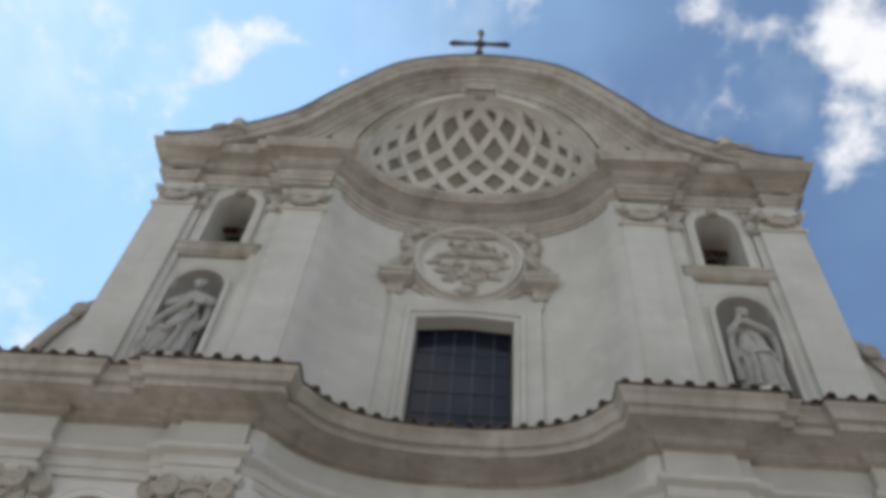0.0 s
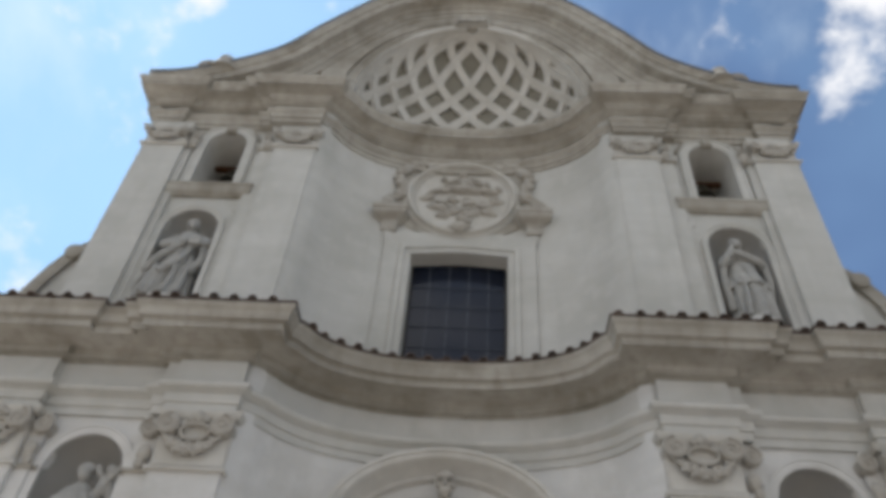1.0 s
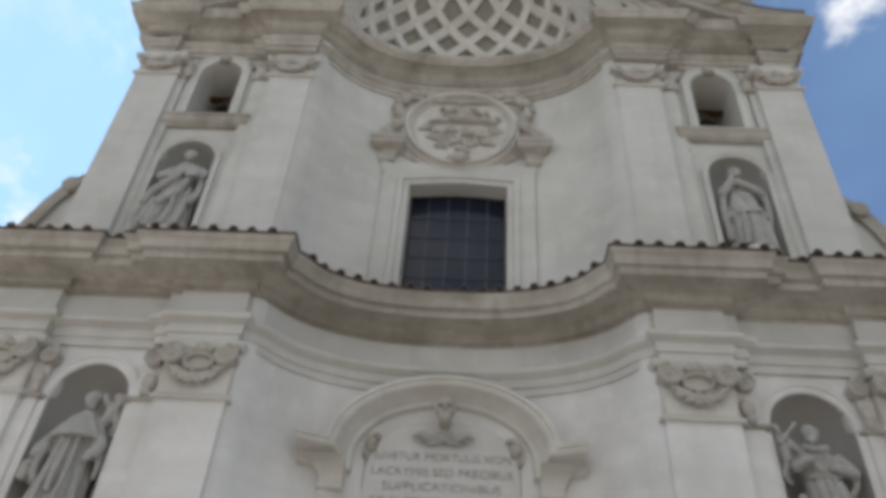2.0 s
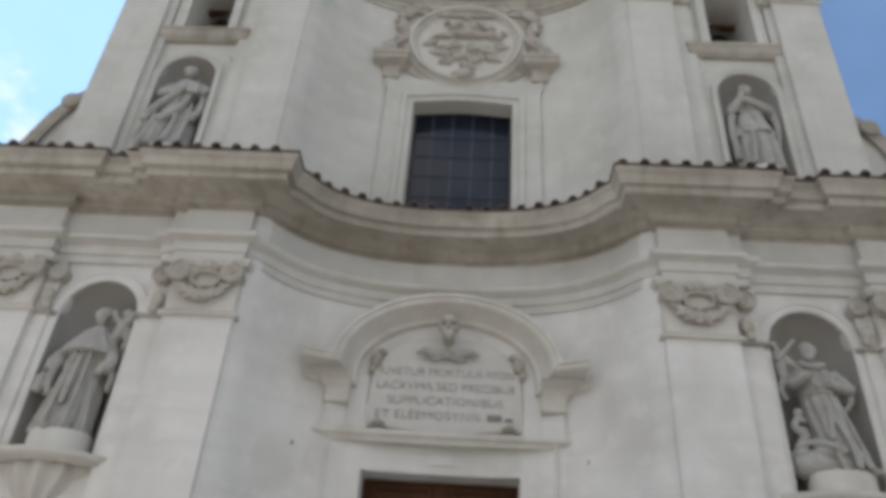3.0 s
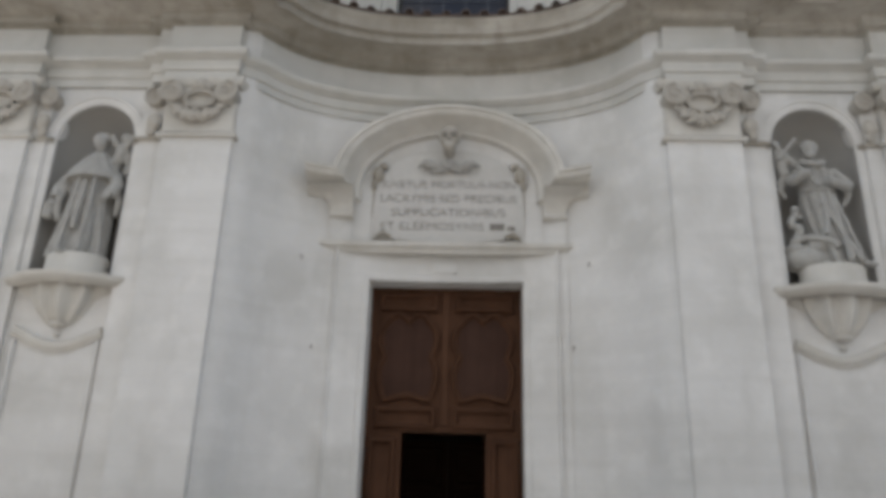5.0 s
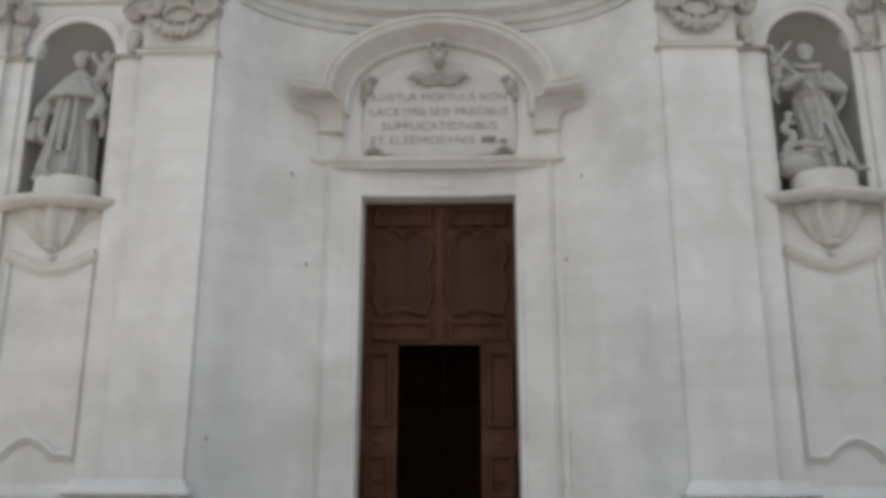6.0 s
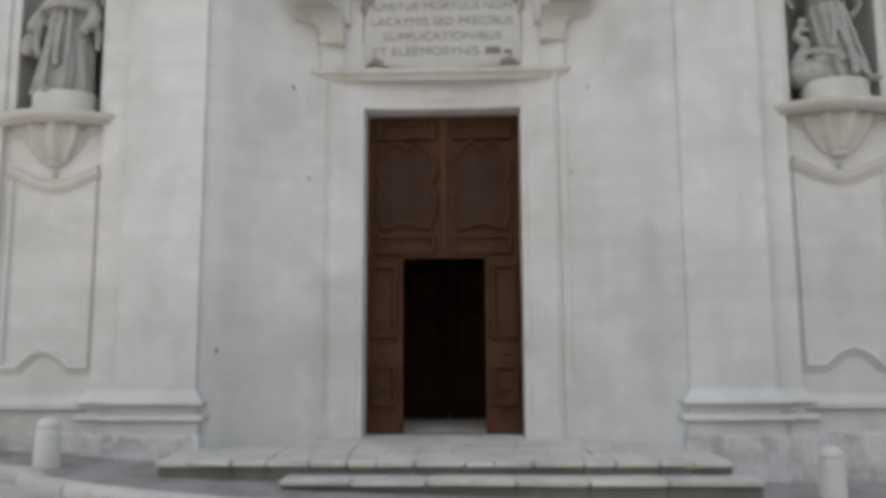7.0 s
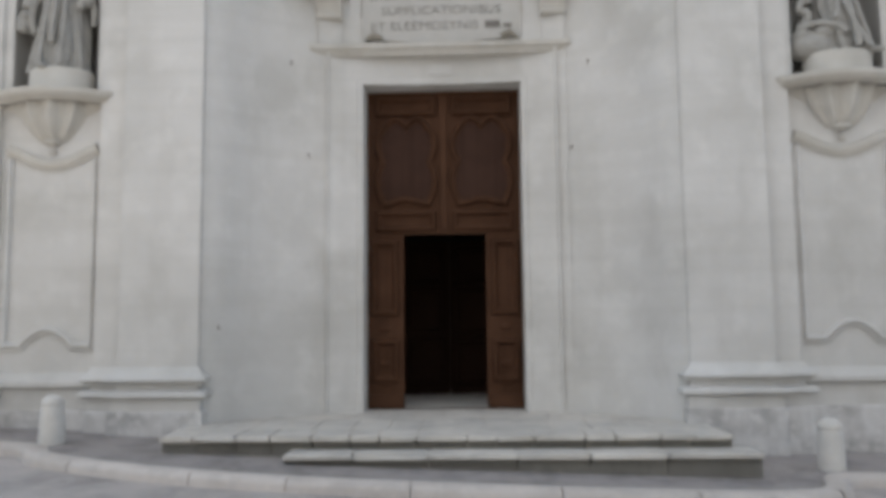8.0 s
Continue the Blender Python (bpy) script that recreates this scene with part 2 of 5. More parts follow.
# ---- masonry ----
def wall_mesh(bm, x0, x1, z0, z1, yf, thick, openings=(), step=0.2):
    """A wall along x, its face at yf(x), with openings (xa, xb, za, top(x)) right through it."""
    xs = {x0, x1}
    for xa, xb, za, top in openings:
        xs |= {xa + (xb - xa) * k / 14 for k in range(15)}
    k = x0
    while k < x1:
        xs.add(round(k, 4))
        k += step
    xs = sorted(xs)
    xs = [x for i, x in enumerate(xs) if i == 0 or x - xs[i - 1] > 1e-4]

    def quad(a, b, c, d):
        bm.faces.new([bm.verts.new(p) for p in (a, b, c, d)])
    for a, b in zip(xs, xs[1:]):
        mid = (a + b) / 2
        ops = sorted([o for o in openings if o[0] < mid < o[1]], key=lambda o: o[2])
        za, zb = z0, z0
        for xa, xb, s, top in ops + [(0, 0, None, None)]:
            zt = z1 if callable(z1) else (lambda x: z1)
            ta, tb = (zt(a), zt(b)) if s is None else (s, s)
            for off in (0, thick) if s is None or s > z0 else ():
                quad((a, yf(a) + off, za), (b, yf(b) + off, zb), (b, yf(b) + off, tb), (a, yf(a) + off, ta))
            if s is None:
                break
            if s > z0:
                quad((a, yf(a), s), (b, yf(b), s), (b, yf(b) + thick, s), (a, yf(a) + thick, s))
            za, zb = top(a), top(b)
            quad((a, yf(a), za), (b, yf(b), zb), (b, yf(b) + thick, zb), (a, yf(a) + thick, za))
    for xa, xb, s, top in openings:
        for x in (xa, xb):
            quad((x, yf(x), s), (x, yf(x) + thick, s), (x, yf(x) + thick, top(x)), (x, yf(x), top(x)))
    for x in (x0, x1):
        zt = z1(x) if callable(z1) else z1
        quad((x, yf(x), z0), (x, yf(x) + thick, z0), (x, yf(x) + thick, zt), (x, yf(x), zt))
    bmesh.ops.remove_doubles(bm, verts=bm.verts, dist=1e-4)


def arch(xc, half, spring, rise=None):
    rise = rise or half
    return lambda x: spring + rise * math.sqrt(max(0.0, 1 - ((x - xc) / half) ** 2))


def flat_top(z):
    return lambda x: z


def ribbon(bm, path, prof, yf, closed=False):
    """A moulding along a path of (x, z) on a wall face yf(x): profile of (out from the wall, across the path)."""
    pts = path[-2:-1] + path + path[1:2] if closed else path
    ns = mitred(pts)
    if closed:
        ns = ns[1:-1]
    rows = []
    for p, n in zip(path, ns):
        row = []
        for o, d in prof:
            x, z = p[0] + n.x * d, p[1] + n.y * d
            row.append((x, yf(x) - o, z))
        rows.append(row)
    vs = grid(bm, rows)
    if not closed:
        bm.faces.new(vs[0])
        bm.faces.new(vs[-1])


def arc(xc, zc, rx, rz, a0=180, a1=0, n=28):
    return [(xc + rx * math.cos(radians(a0 + (a1 - a0) * k / n)), zc + rz * math.sin(radians(a0 + (a1 - a0) * k / n))) for k in range(n + 1)]


def smooth_line(pts, n=8):
    """A smooth curve through a few points."""
    pts = [Vector(p) for p in pts]
    ext = [pts[0] * 2 - pts[1], *pts, pts[-1] * 2 - pts[-2]]
    out = []
    for i in range(1, len(ext) - 2):
        p0, p1, p2, p3 = ext[i - 1:i + 3]
        for k in range(n):
            t = k / n
            out.append(0.5 * (2 * p1 + (p2 - p0) * t + (2 * p0 - 5 * p1 + 4 * p2 - p3) * t * t + (3 * p1 - p0 - 3 * p2 + p3) * t ** 3))
    return [tuple(p) for p in out] + [tuple(pts[-1])]


NICHES = [(-4.70, 6.42), (4.70, 6.42)]     # middle and spring of the lower niches
LOWER_TOP, UPPER_TOP = 8.75, 14.9


# ---- ground ----
def pave_z(x, y):
    x = max(-15.0, min(15.0, x))
    return 0.20 - 0.034 * x + 0.05 * (max(6.5, min(12.0, y)) - 8)


def street_z(x, y):
    return pave_z(x, y) - 0.085


KERB_LINE = smooth_line([(-9.5, 8.25), (-6.0, 8.15), (-4.35, 8.05), (-4.05, 7.75), (-3.3, 7.42), (-2.2, 7.16), (-0.9, 7.02), (0.6, 6.98), (2.0, 7.0), (3.1, 7.08), (3.65, 7.3), (4.0, 7.85), (5.5, 7.85), (9.5, 7.9)], 6)

bm = bmesh.new()
coords_x = [-900, -200, -60, -25] + [k * 1.5 for k in range(-11, 12)] + [25, 60, 200, 900]
grid(bm, [[(x, y, street_z(x, y)) for x in coords_x] for y in (-900, -200, -60, -25, -12, -6, -2, 0, 2, 4, 5, 6, 7, 8, 9, 12, 25, 60, 200, 900)])
tagged(part("ground", bm, COBBLE, smooth="all"), "worn grey street surface falling gently along the church", "street", kind="structure")
bm = bmesh.new()
grid(bm, [[(x, y + (11 - y) * k / 6 + 0.05, pave_z(x, y + (11 - y) * k / 6)) for x, y in KERB_LINE] for k in range(7)])
grid(bm, [[(x, y + 0.05, pave_z(x, y) - d) for x, y in KERB_LINE] for d in (0, 0.15)])
tagged(part("pavement", bm, ASPHALT, smooth=True), "dark grey asphalt pavement before the church", "pavement", kind="structure")

# ---- lower wall ----
bm = bmesh.new()
wall_mesh(bm, -2.8, 2.8, -0.4, LOWER_TOP, hollow, 0.6, [(-1.04, 1.03, 0.2, flat_top(4.75))], 0.14)
tagged(part("wall_lower_middle", bm, STUCCO, smooth=True), "weathered off-white stucco wall, hollow in plan", "wall", kind="structure")
for s in (-1, 1):
    bm = bmesh.new()
    xa, xb = sorted((s * 2.82, s * 8.6))
    n0, n1 = sorted((s * 4.17, s * 5.23))
    wall_mesh(bm, xa, xb, -0.6, LOWER_TOP, lambda x: BAY, 0.3, [(n0, n1, 4.42, arch(s * 4.70, 0.53, 6.36))], 0.5)
    tagged(part("wall_lower_side", bm, STUCCO, smooth=True), "weathered off-white stucco wall with a round-headed niche", "wall", kind="structure")

LOWER_PROFILE = [(-0.12, 7.16), (0.03, 7.16), (0.03, 7.28), (0.055, 7.285), (0.065, 7.30), (0.065, 7.43), (0.085, 7.435), (0.10, 7.455), (0.15, 7.475), (0.175, 7.51), (0.175, 7.56), (0.03, 7.585), (0.02, 8.0)]
LOWER_CROWN = [(-0.12, 8.0), (0.03, 8.0), (0.035, 8.02), (0.125, 8.035), (0.125, 8.045), (0.15, 8.05), (0.15, 8.15), (0.165, 8.155), (0.185, 8.185), (0.20, 8.19), (0.48, 8.235), (0.485, 8.205), (0.53, 8.205),
               (0.53, 8.31), (0.545, 8.32), (0.60, 8.335), (0.60, 8.36), (0.607, 8.42), (0.635, 8.48), (0.66, 8.515), (0.67, 8.53), (0.67, 8.57), (-0.12, 8.72)]
bm = bmesh.new()
sweep(bm, plan_line(8.6), LOWER_CROWN)
cornice_lower = tagged(part("cornice_lower", bm, TRIM, smooth=True), "deep moulded stone cornice curving with the wall", "cornice", kind="structure")
bm = bmesh.new()
sweep(bm, plan_line(8.6), LOWER_PROFILE)
tagged(part("frieze_lower", bm, STUCCO_OLD_DIM, smooth=True), "off-white plastered frieze above a moulded architrave band", "frieze", kind="structure")

# ---- upper wall ----
WIN_TOP = arch(-0.01, 1.6, 10.94, 0.8)
bm = bmesh.new()
wall_mesh(bm, -2.8, 2.8, 8.6, UPPER_TOP, hollow, 0.6, [(-0.89, 0.87, 8.75, WIN_TOP)], 0.14)
tagged(part("wall_upper_middle", bm, STUCCO_OLD_DIM, smooth=True), "weathered off-white stucco wall, hollow in plan", "wall", kind="structure")
for s in (-1, 1):
    bm = bmesh.new()
    xa, xb = sorted((s * 2.82, s * 6.1))
    n0, n1 = sorted((s * 4.15, s * 5.10))
    b0, b1 = sorted((s * 4.2, s * 4.98))
    wall_mesh(bm, xa, xb, 8.6, UPPER_TOP, lambda x: BAY, 1.3,
              [(n0, n1, 9.2, arch(s * 4.62, 0.475, 10.93)), (b0, b1, 12.17, arch(s * 4.59, 0.39, 13.28))], 0.5)
    tagged(part("wall_upper_side", bm, STUCCO_OLD_DIM, smooth=True), "weathered off-white stucco wall with a niche and an open belfry arch", "wall", kind="structure")
UPPER_PROFILE = [(-0.12, 13.76), (0.03, 13.76), (0.03, 13.87), (0.06, 13.88), (0.06, 13.98), (0.10, 14.02), (0.12, 14.05), (0.12, 14.08), (0.02, 14.10), (0.02, 14.28), (0.06, 14.30), (0.06, 14.33), (0.10, 14.35), (0.14, 14.40),
                 (0.17, 14.42), (0.17, 14.47), (0.20, 14.49), (0.38, 14.56), (0.385, 14.535), (0.405, 14.535), (0.405, 14.60), (0.42, 14.61), (0.43, 14.66), (0.46, 14.69), (0.475, 14.71), (0.475, 14.76), (-0.12, 14.85)]
bm = bmesh.new()
sweep(bm, [(-6.15, 9.9), *plan_line(6.15), (6.15, 9.9)], UPPER_PROFILE)
cornice_upper = tagged(part("cornice_upper", bm, TRIM, smooth=True), "moulded stone cornice curving with the hollow wall", "cornice", kind="structure")
bm = bmesh.new()
sweep(bm, [(x, hollow(x) - 0.06) for x in (-1.12 + 2.24 * k / 12 for k in range(13))], [(-0.1, 13.74), (0.04, 13.74), (0.04, 13.87), (0.07, 13.88), (0.07, 13.98), (0.11, 14.03), (0.12, 14.06), (0.12, 14.09), (-0.1, 14.11)])
part("tablet", bm, TRIM, cornice_upper, "plain raised stone band", smooth=True)

# ---- church body behind the front; unseen nave and chapels added against sun leaks ----
def body(name, x0, x1, y0, y1, z0, z1, mat, label):
    bm = bmesh.new()
    box(bm, x0, x1, y0, y1, z0, z1, 0.03)
    return tagged(part(name, bm, mat), label, "wall", kind="structure")


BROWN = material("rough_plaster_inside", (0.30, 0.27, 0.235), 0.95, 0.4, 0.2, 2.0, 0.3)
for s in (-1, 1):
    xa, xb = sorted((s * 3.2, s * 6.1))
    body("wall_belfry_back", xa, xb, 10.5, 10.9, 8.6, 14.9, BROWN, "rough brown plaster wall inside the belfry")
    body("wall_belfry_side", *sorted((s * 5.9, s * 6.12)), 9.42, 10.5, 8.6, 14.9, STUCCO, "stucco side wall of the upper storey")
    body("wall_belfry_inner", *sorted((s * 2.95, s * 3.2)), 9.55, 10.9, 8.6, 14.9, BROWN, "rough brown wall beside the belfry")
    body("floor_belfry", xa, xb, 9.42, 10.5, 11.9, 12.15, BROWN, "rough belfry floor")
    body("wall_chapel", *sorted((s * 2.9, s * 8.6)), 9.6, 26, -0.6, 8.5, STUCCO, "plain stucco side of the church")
# Unseen roof; its front edge is set back to tune the belfry's light.
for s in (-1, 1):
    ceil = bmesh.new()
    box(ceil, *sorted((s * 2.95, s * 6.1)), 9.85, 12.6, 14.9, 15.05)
    tagged(part("ceiling_belfry", ceil, BROWN), "unseen rough roof over the upper storey, set back to admit light", "ceiling", kind="structure")
body("wall_nave", -6.0, 6.0, 12.6, 26, 8.4, 14.9, STUCCO, "unseen plain stucco nave block behind the front, added to stop sun leaks")
# Unseen wall closing the square, added to reflect sunlight onto the front.
body("wall_opposite", -45, 45, -21, -20, -0.5, 11.5, material("pale_plaster", (0.45, 0.41, 0.35), 0.9), "unseen plain pale wall added across the square to bounce sunlight")

# ---- gable with half-dome ----
GABLE = smooth_line([(-6.5, 14.93), (-5.9, 15.0), (-5.1, 15.28), (-4.0, 15.98), (-3.2, 17.05), (-2.05, 18.38), (-1.0, 18.86), (0, 19.0), (1.0, 18.86), (2.05, 18.38), (3.2, 17.05), (4.0, 15.98), (5.1, 15.28), (5.9, 15.0), (6.5, 14.93)], 8)
gable_x, gable_h = [p[0] for p in GABLE], [p[1] for p in GABLE]


def gable_z(x):
    return float(np.interp(x, gable_x, gable_h))


ARCH_A, ARCH_H, ARCH_Z = 2.42, 2.92, 14.70
bm = bmesh.new()
wall_mesh(bm, -3.15, 3.15, 14.7, lambda x: gable_z(x) - 0.12, lambda x: OUT, 0.5, [(-ARCH_A, ARCH_A, 14.7, arch(0, ARCH_A, ARCH_Z, ARCH_H))], 0.1)
tagged(part("gable_middle", bm, TRIM, smooth=True), "curved stucco gable over the half-dome", "gable", kind="structure")
for s in (-1, 1):
    bm = bmesh.new()
    wall_mesh(bm, *sorted((s * 3.1, s * 6.1)), 14.7, lambda x: gable_z(x) - 0.12, lambda x: BAY + 0.08, 0.4, (), 0.1)
    tagged(part("gable_side", bm, STUCCO_OLD_DIM, smooth=True), "sunk triangular stucco field of the gable", "gable", kind="structure")
bm = bmesh.new()
ribbon(bm, GABLE, [(-0.5, 0.0), (0.42, 0.0), (0.42, 0.05), (0.38, 0.10), (0.36, 0.16), (0.32, 0.17), (0.32, 0.34), (0.14, 0.36), (0.12, 0.40), (0.12, 0.44), (0.06, 0.47), (0.05, 0.60), (0.02, 0.61), (0.02, 0.74), (-0.3, 0.76)], lambda x: OUT)
gable_cornice = tagged(part("gable_cornice", bm, TRIM, smooth=True), "moulded stone cornice sweeping up over the gable", "cornice", kind="structure")
bm = bmesh.new()
ribbon(bm, GABLE, [(-0.5, -0.05), (0.45, -0.05), (0.45, -0.004), (-0.5, -0.004)], lambda x: OUT)
part("capping", bm, material("lead_flashing", (0.16, 0.17, 0.19), 0.5, 0.3, 0.1, 2.0, 0.1, metal=0.5), gable_cornice, "dark metal flashing")
for r, prof in ((0.0, [(-0.02, -0.02), (0.06, -0.02), (0.06, -0.10), (0.09, -0.11), (0.10, -0.16), (-0.02, -0.17)]),
                (0.28, [(-0.02, 0), (0.07, 0), (0.09, -0.05), (0.09, -0.12), (-0.02, -0.13)])):
    bm = bmesh.new()
    ribbon(bm, arc(0, ARCH_Z, ARCH_A + r, ARCH_H + r * 0.9, 176, 4, 48), prof, lambda x: OUT)
    tagged(part("archivolt", bm, TRIM, smooth=True), "moulded stone band round the half-dome", "archivolt", kind="structure")
bm = bmesh.new()
box(bm, -0.42, 0.42, OUT - 0.16, OUT + 0.1, 17.62, 18.02, 0.05)
box(bm, -0.34, 0.34, OUT - 0.2, OUT, 17.7, 17.94, 0.04)
tagged(part("keystone", bm, TRIM, smooth=True), "broad stone keystone block of the arch", "keystone", kind="structure")

# half-dome, pole at the crown
DOME_B = 1.06


def dome(al, ep, lift=0.0):
    """Point of the half-dome: al round the vertical from one side to the other, ep up to the crown; lift towards the middle."""
    k = 1 - lift / 2.2
    if ep < 0:
        x, y, z = dome(al, 0.0, lift)
        return (x, y, ARCH_Z + ARCH_H * ep)
    return (-ARCH_A * k * math.cos(al) * math.cos(ep), OUT + 0.02 + DOME_B * (1 - lift / 1.1) * math.sin(al) * math.cos(ep), ARCH_Z + ARCH_H * k * math.sin(ep))


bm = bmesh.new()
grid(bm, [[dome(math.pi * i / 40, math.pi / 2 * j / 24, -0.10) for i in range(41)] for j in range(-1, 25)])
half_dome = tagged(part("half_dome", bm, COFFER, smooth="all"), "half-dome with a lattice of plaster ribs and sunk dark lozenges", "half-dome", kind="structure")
DA, AL_EDGE = radians(10.4), radians(3.5)


def lattice(u, v):
    """Angles of the lattice's node u across and v up; the meshes widen towards the crown."""
    ep = radians(float(np.interp(v, (-1, 0, 1, 2, 3, 4, 5), (11, 20, 29.5, 40, 58, 75, 86))))
    return math.pi / 2 + DA * u * float(np.interp(v, (0, 2, 3, 4, 5), (1, 1.05, 1.5, 2.2, 3.0))), ep


def rib_mesh(curve, w):
    b = bmesh.new()
    rows = []
    for i, (al, ep) in enumerate(curve):
        p0, p1 = curve[max(i - 1, 0)], curve[min(i + 1, len(curve) - 1)]
        a, c = Vector(dome(*p0)), Vector(dome(*p1))
        p = Vector(dome(al, ep))
        n = (Vector(dome(al, ep, 0.2)) - p).normalized()
        side = (c - a).normalized().cross(n) * w * (1 + 0.1 * math.sin(ep))
        rows.append([p - side * 1.15 - n * 0.10, p - side + n * 0.012, p + side + n * 0.012, p + side * 1.15 - n * 0.10])
    grid(b, rows)
    return b


for sign in (-1, 1):
    for k in range(-6, 7):
        line = [lattice(2 * k + sign * v, v) for v in (-1 + 5.7 * j / 48 for j in range(49))]
        line = [q for q in line if AL_EDGE < q[0] < math.pi - AL_EDGE]
        if len(line) > 3:
            part("rib", rib_mesh(line, 0.092), HOOD_STONE, half_dome, smooth=True)
for al in (AL_EDGE, math.pi - AL_EDGE):
    part("edge_band", rib_mesh([(al, math.pi / 2 * j / 30) for j in range(30)], 0.10), HOOD_STONE, half_dome, smooth=True)
part("base_band", rib_mesh([(AL_EDGE + (math.pi - 2 * AL_EDGE) * j / 40, radians(7)) for j in range(41)], 0.22), HOOD_STONE, half_dome, smooth=True)
bm = bmesh.new()
grid(bm, [[dome(math.pi * i / 32, radians(80 + 2 * j), 0.01) for i in range(33)] for j in range(5)])
part("crown_band", bm, HOOD_STONE, half_dome, smooth="all")

# cross and knobs on the gable
cross = thing("cross", "dark wrought iron cross standing on the gable", "cross", at=(-0.13, 8.85, 18.95))
bm = bmesh.new()
tube(bm, [(0, 0, 0), (0, 0, 0.5), (0, 0, 1.2), (0, 0, 2.05), (0, 0, 2.2)], [0.07, 0.05, 0.05, 0.045, 0.09], 8)
ball(bm, (0, 0, 0.95), 0.13)
ball(bm, (0, 0, 2.2), 0.1)
part("shaft", bm, IRON, cross, smooth=True)
bm = bmesh.new()
tube(bm, [(-0.8, 0, 1.55), (-0.7, 0, 1.55), (-0.3, 0, 1.55), (0, 0, 1.55), (0.3, 0, 1.55), (0.7, 0, 1.55), (0.8, 0, 1.55)], [0.03, 0.085, 0.05, 0.06, 0.05, 0.085, 0.03], 8)
ball(bm, (0, 0, 1.55), (0.16, 0.09, 0.16))
part("crossbar", bm, IRON, cross, smooth=True)
for s in (-1, 1):
    bm = bmesh.new()
    ball(bm, (s * 5.1, 8.6, 15.56), (0.19, 0.19, 0.18))
    tube(bm, [(s * 5.1, 8.6, 15.2), (s * 5.1, 8.6, 15.66)], [0.3, 0.12], 12)
    ball(bm, (s * 5.38, 8.6, 15.34), (0.3, 0.2, 0.1))
    tagged(part("scroll_knob", bm, TRIM, smooth=True), "small weathered stone scroll on the gable slope", "ornament", "gable knobs")

# scrolled buttresses beside the upper storey
for s in (-1, 1):
    bm = bmesh.new()
    line = smooth_line([(6.1, 10.75), (6.45, 10.45), (6.68, 10.1), (6.82, 9.75), (7.0, 9.35), (7.4, 9.0), (8.6, 8.85)], 5)
    for y in (9.25, 9.75):
        bm.faces.new([bm.verts.new((s * x, y, z)) for x, z in [*line, (8.6, 8.5), (6.1, 8.5)]])
    ring = [*line, (8.6, 8.5), (6.1, 8.5)]
    for p, q in zip(ring, ring[1:] + ring[:1]):
        bm.faces.new([bm.verts.new(v) for v in ((s * p[0], 9.25, p[1]), (s * q[0], 9.25, q[1]), (s * q[0], 9.75, q[1]), (s * p[0], 9.75, p[1]))])
    bmesh.ops.remove_doubles(bm, verts=bm.verts, dist=1e-4)
    volute = tagged(part("volute_buttress", bm, STUCCO_OLD_DIM), "stucco scroll buttress beside the upper storey", "buttress", "buttresses", kind="structure")
    bm = bmesh.new()
    ribbon(bm, [(s * x, z) for x, z in line], [(0.08, -0.12), (0.08, 0.12), (-0.5, 0.12), (-0.5, -0.12)], lambda x: 9.25)
    part("coping", bm, TRIM, volute, smooth=True)
    bm = bmesh.new()
    tube(bm, [(s * 6.5, 9.12, 10.42), (s * 6.5, 9.85, 10.42)], 0.15, 16)
    part("scroll", bm, TRIM, volute, smooth=True)


# ---- pilasters ----
def spiral(bm, c, r, turn, y0, y1):
    """A volute of an Ionic capital, a disc with a raised spiral."""
    tube(bm, [(c[0], y1, c[1]), (c[0], y0, c[1])], r * 0.92, 18)
    pts = [(c[0] + turn * r * (1 - 0.085 * a) * math.sin(a), y0 - 0.005, c[1] + r * (1 - 0.085 * a) * math.cos(a)) for a in (k * 0.33 for k in range(30))]
    tube(bm, pts, [0.028 * (1 - 0.02 * k) for k in range(len(pts))], 6)
    ball(bm, (c[0], y0, c[1]), r * 0.22, 8)


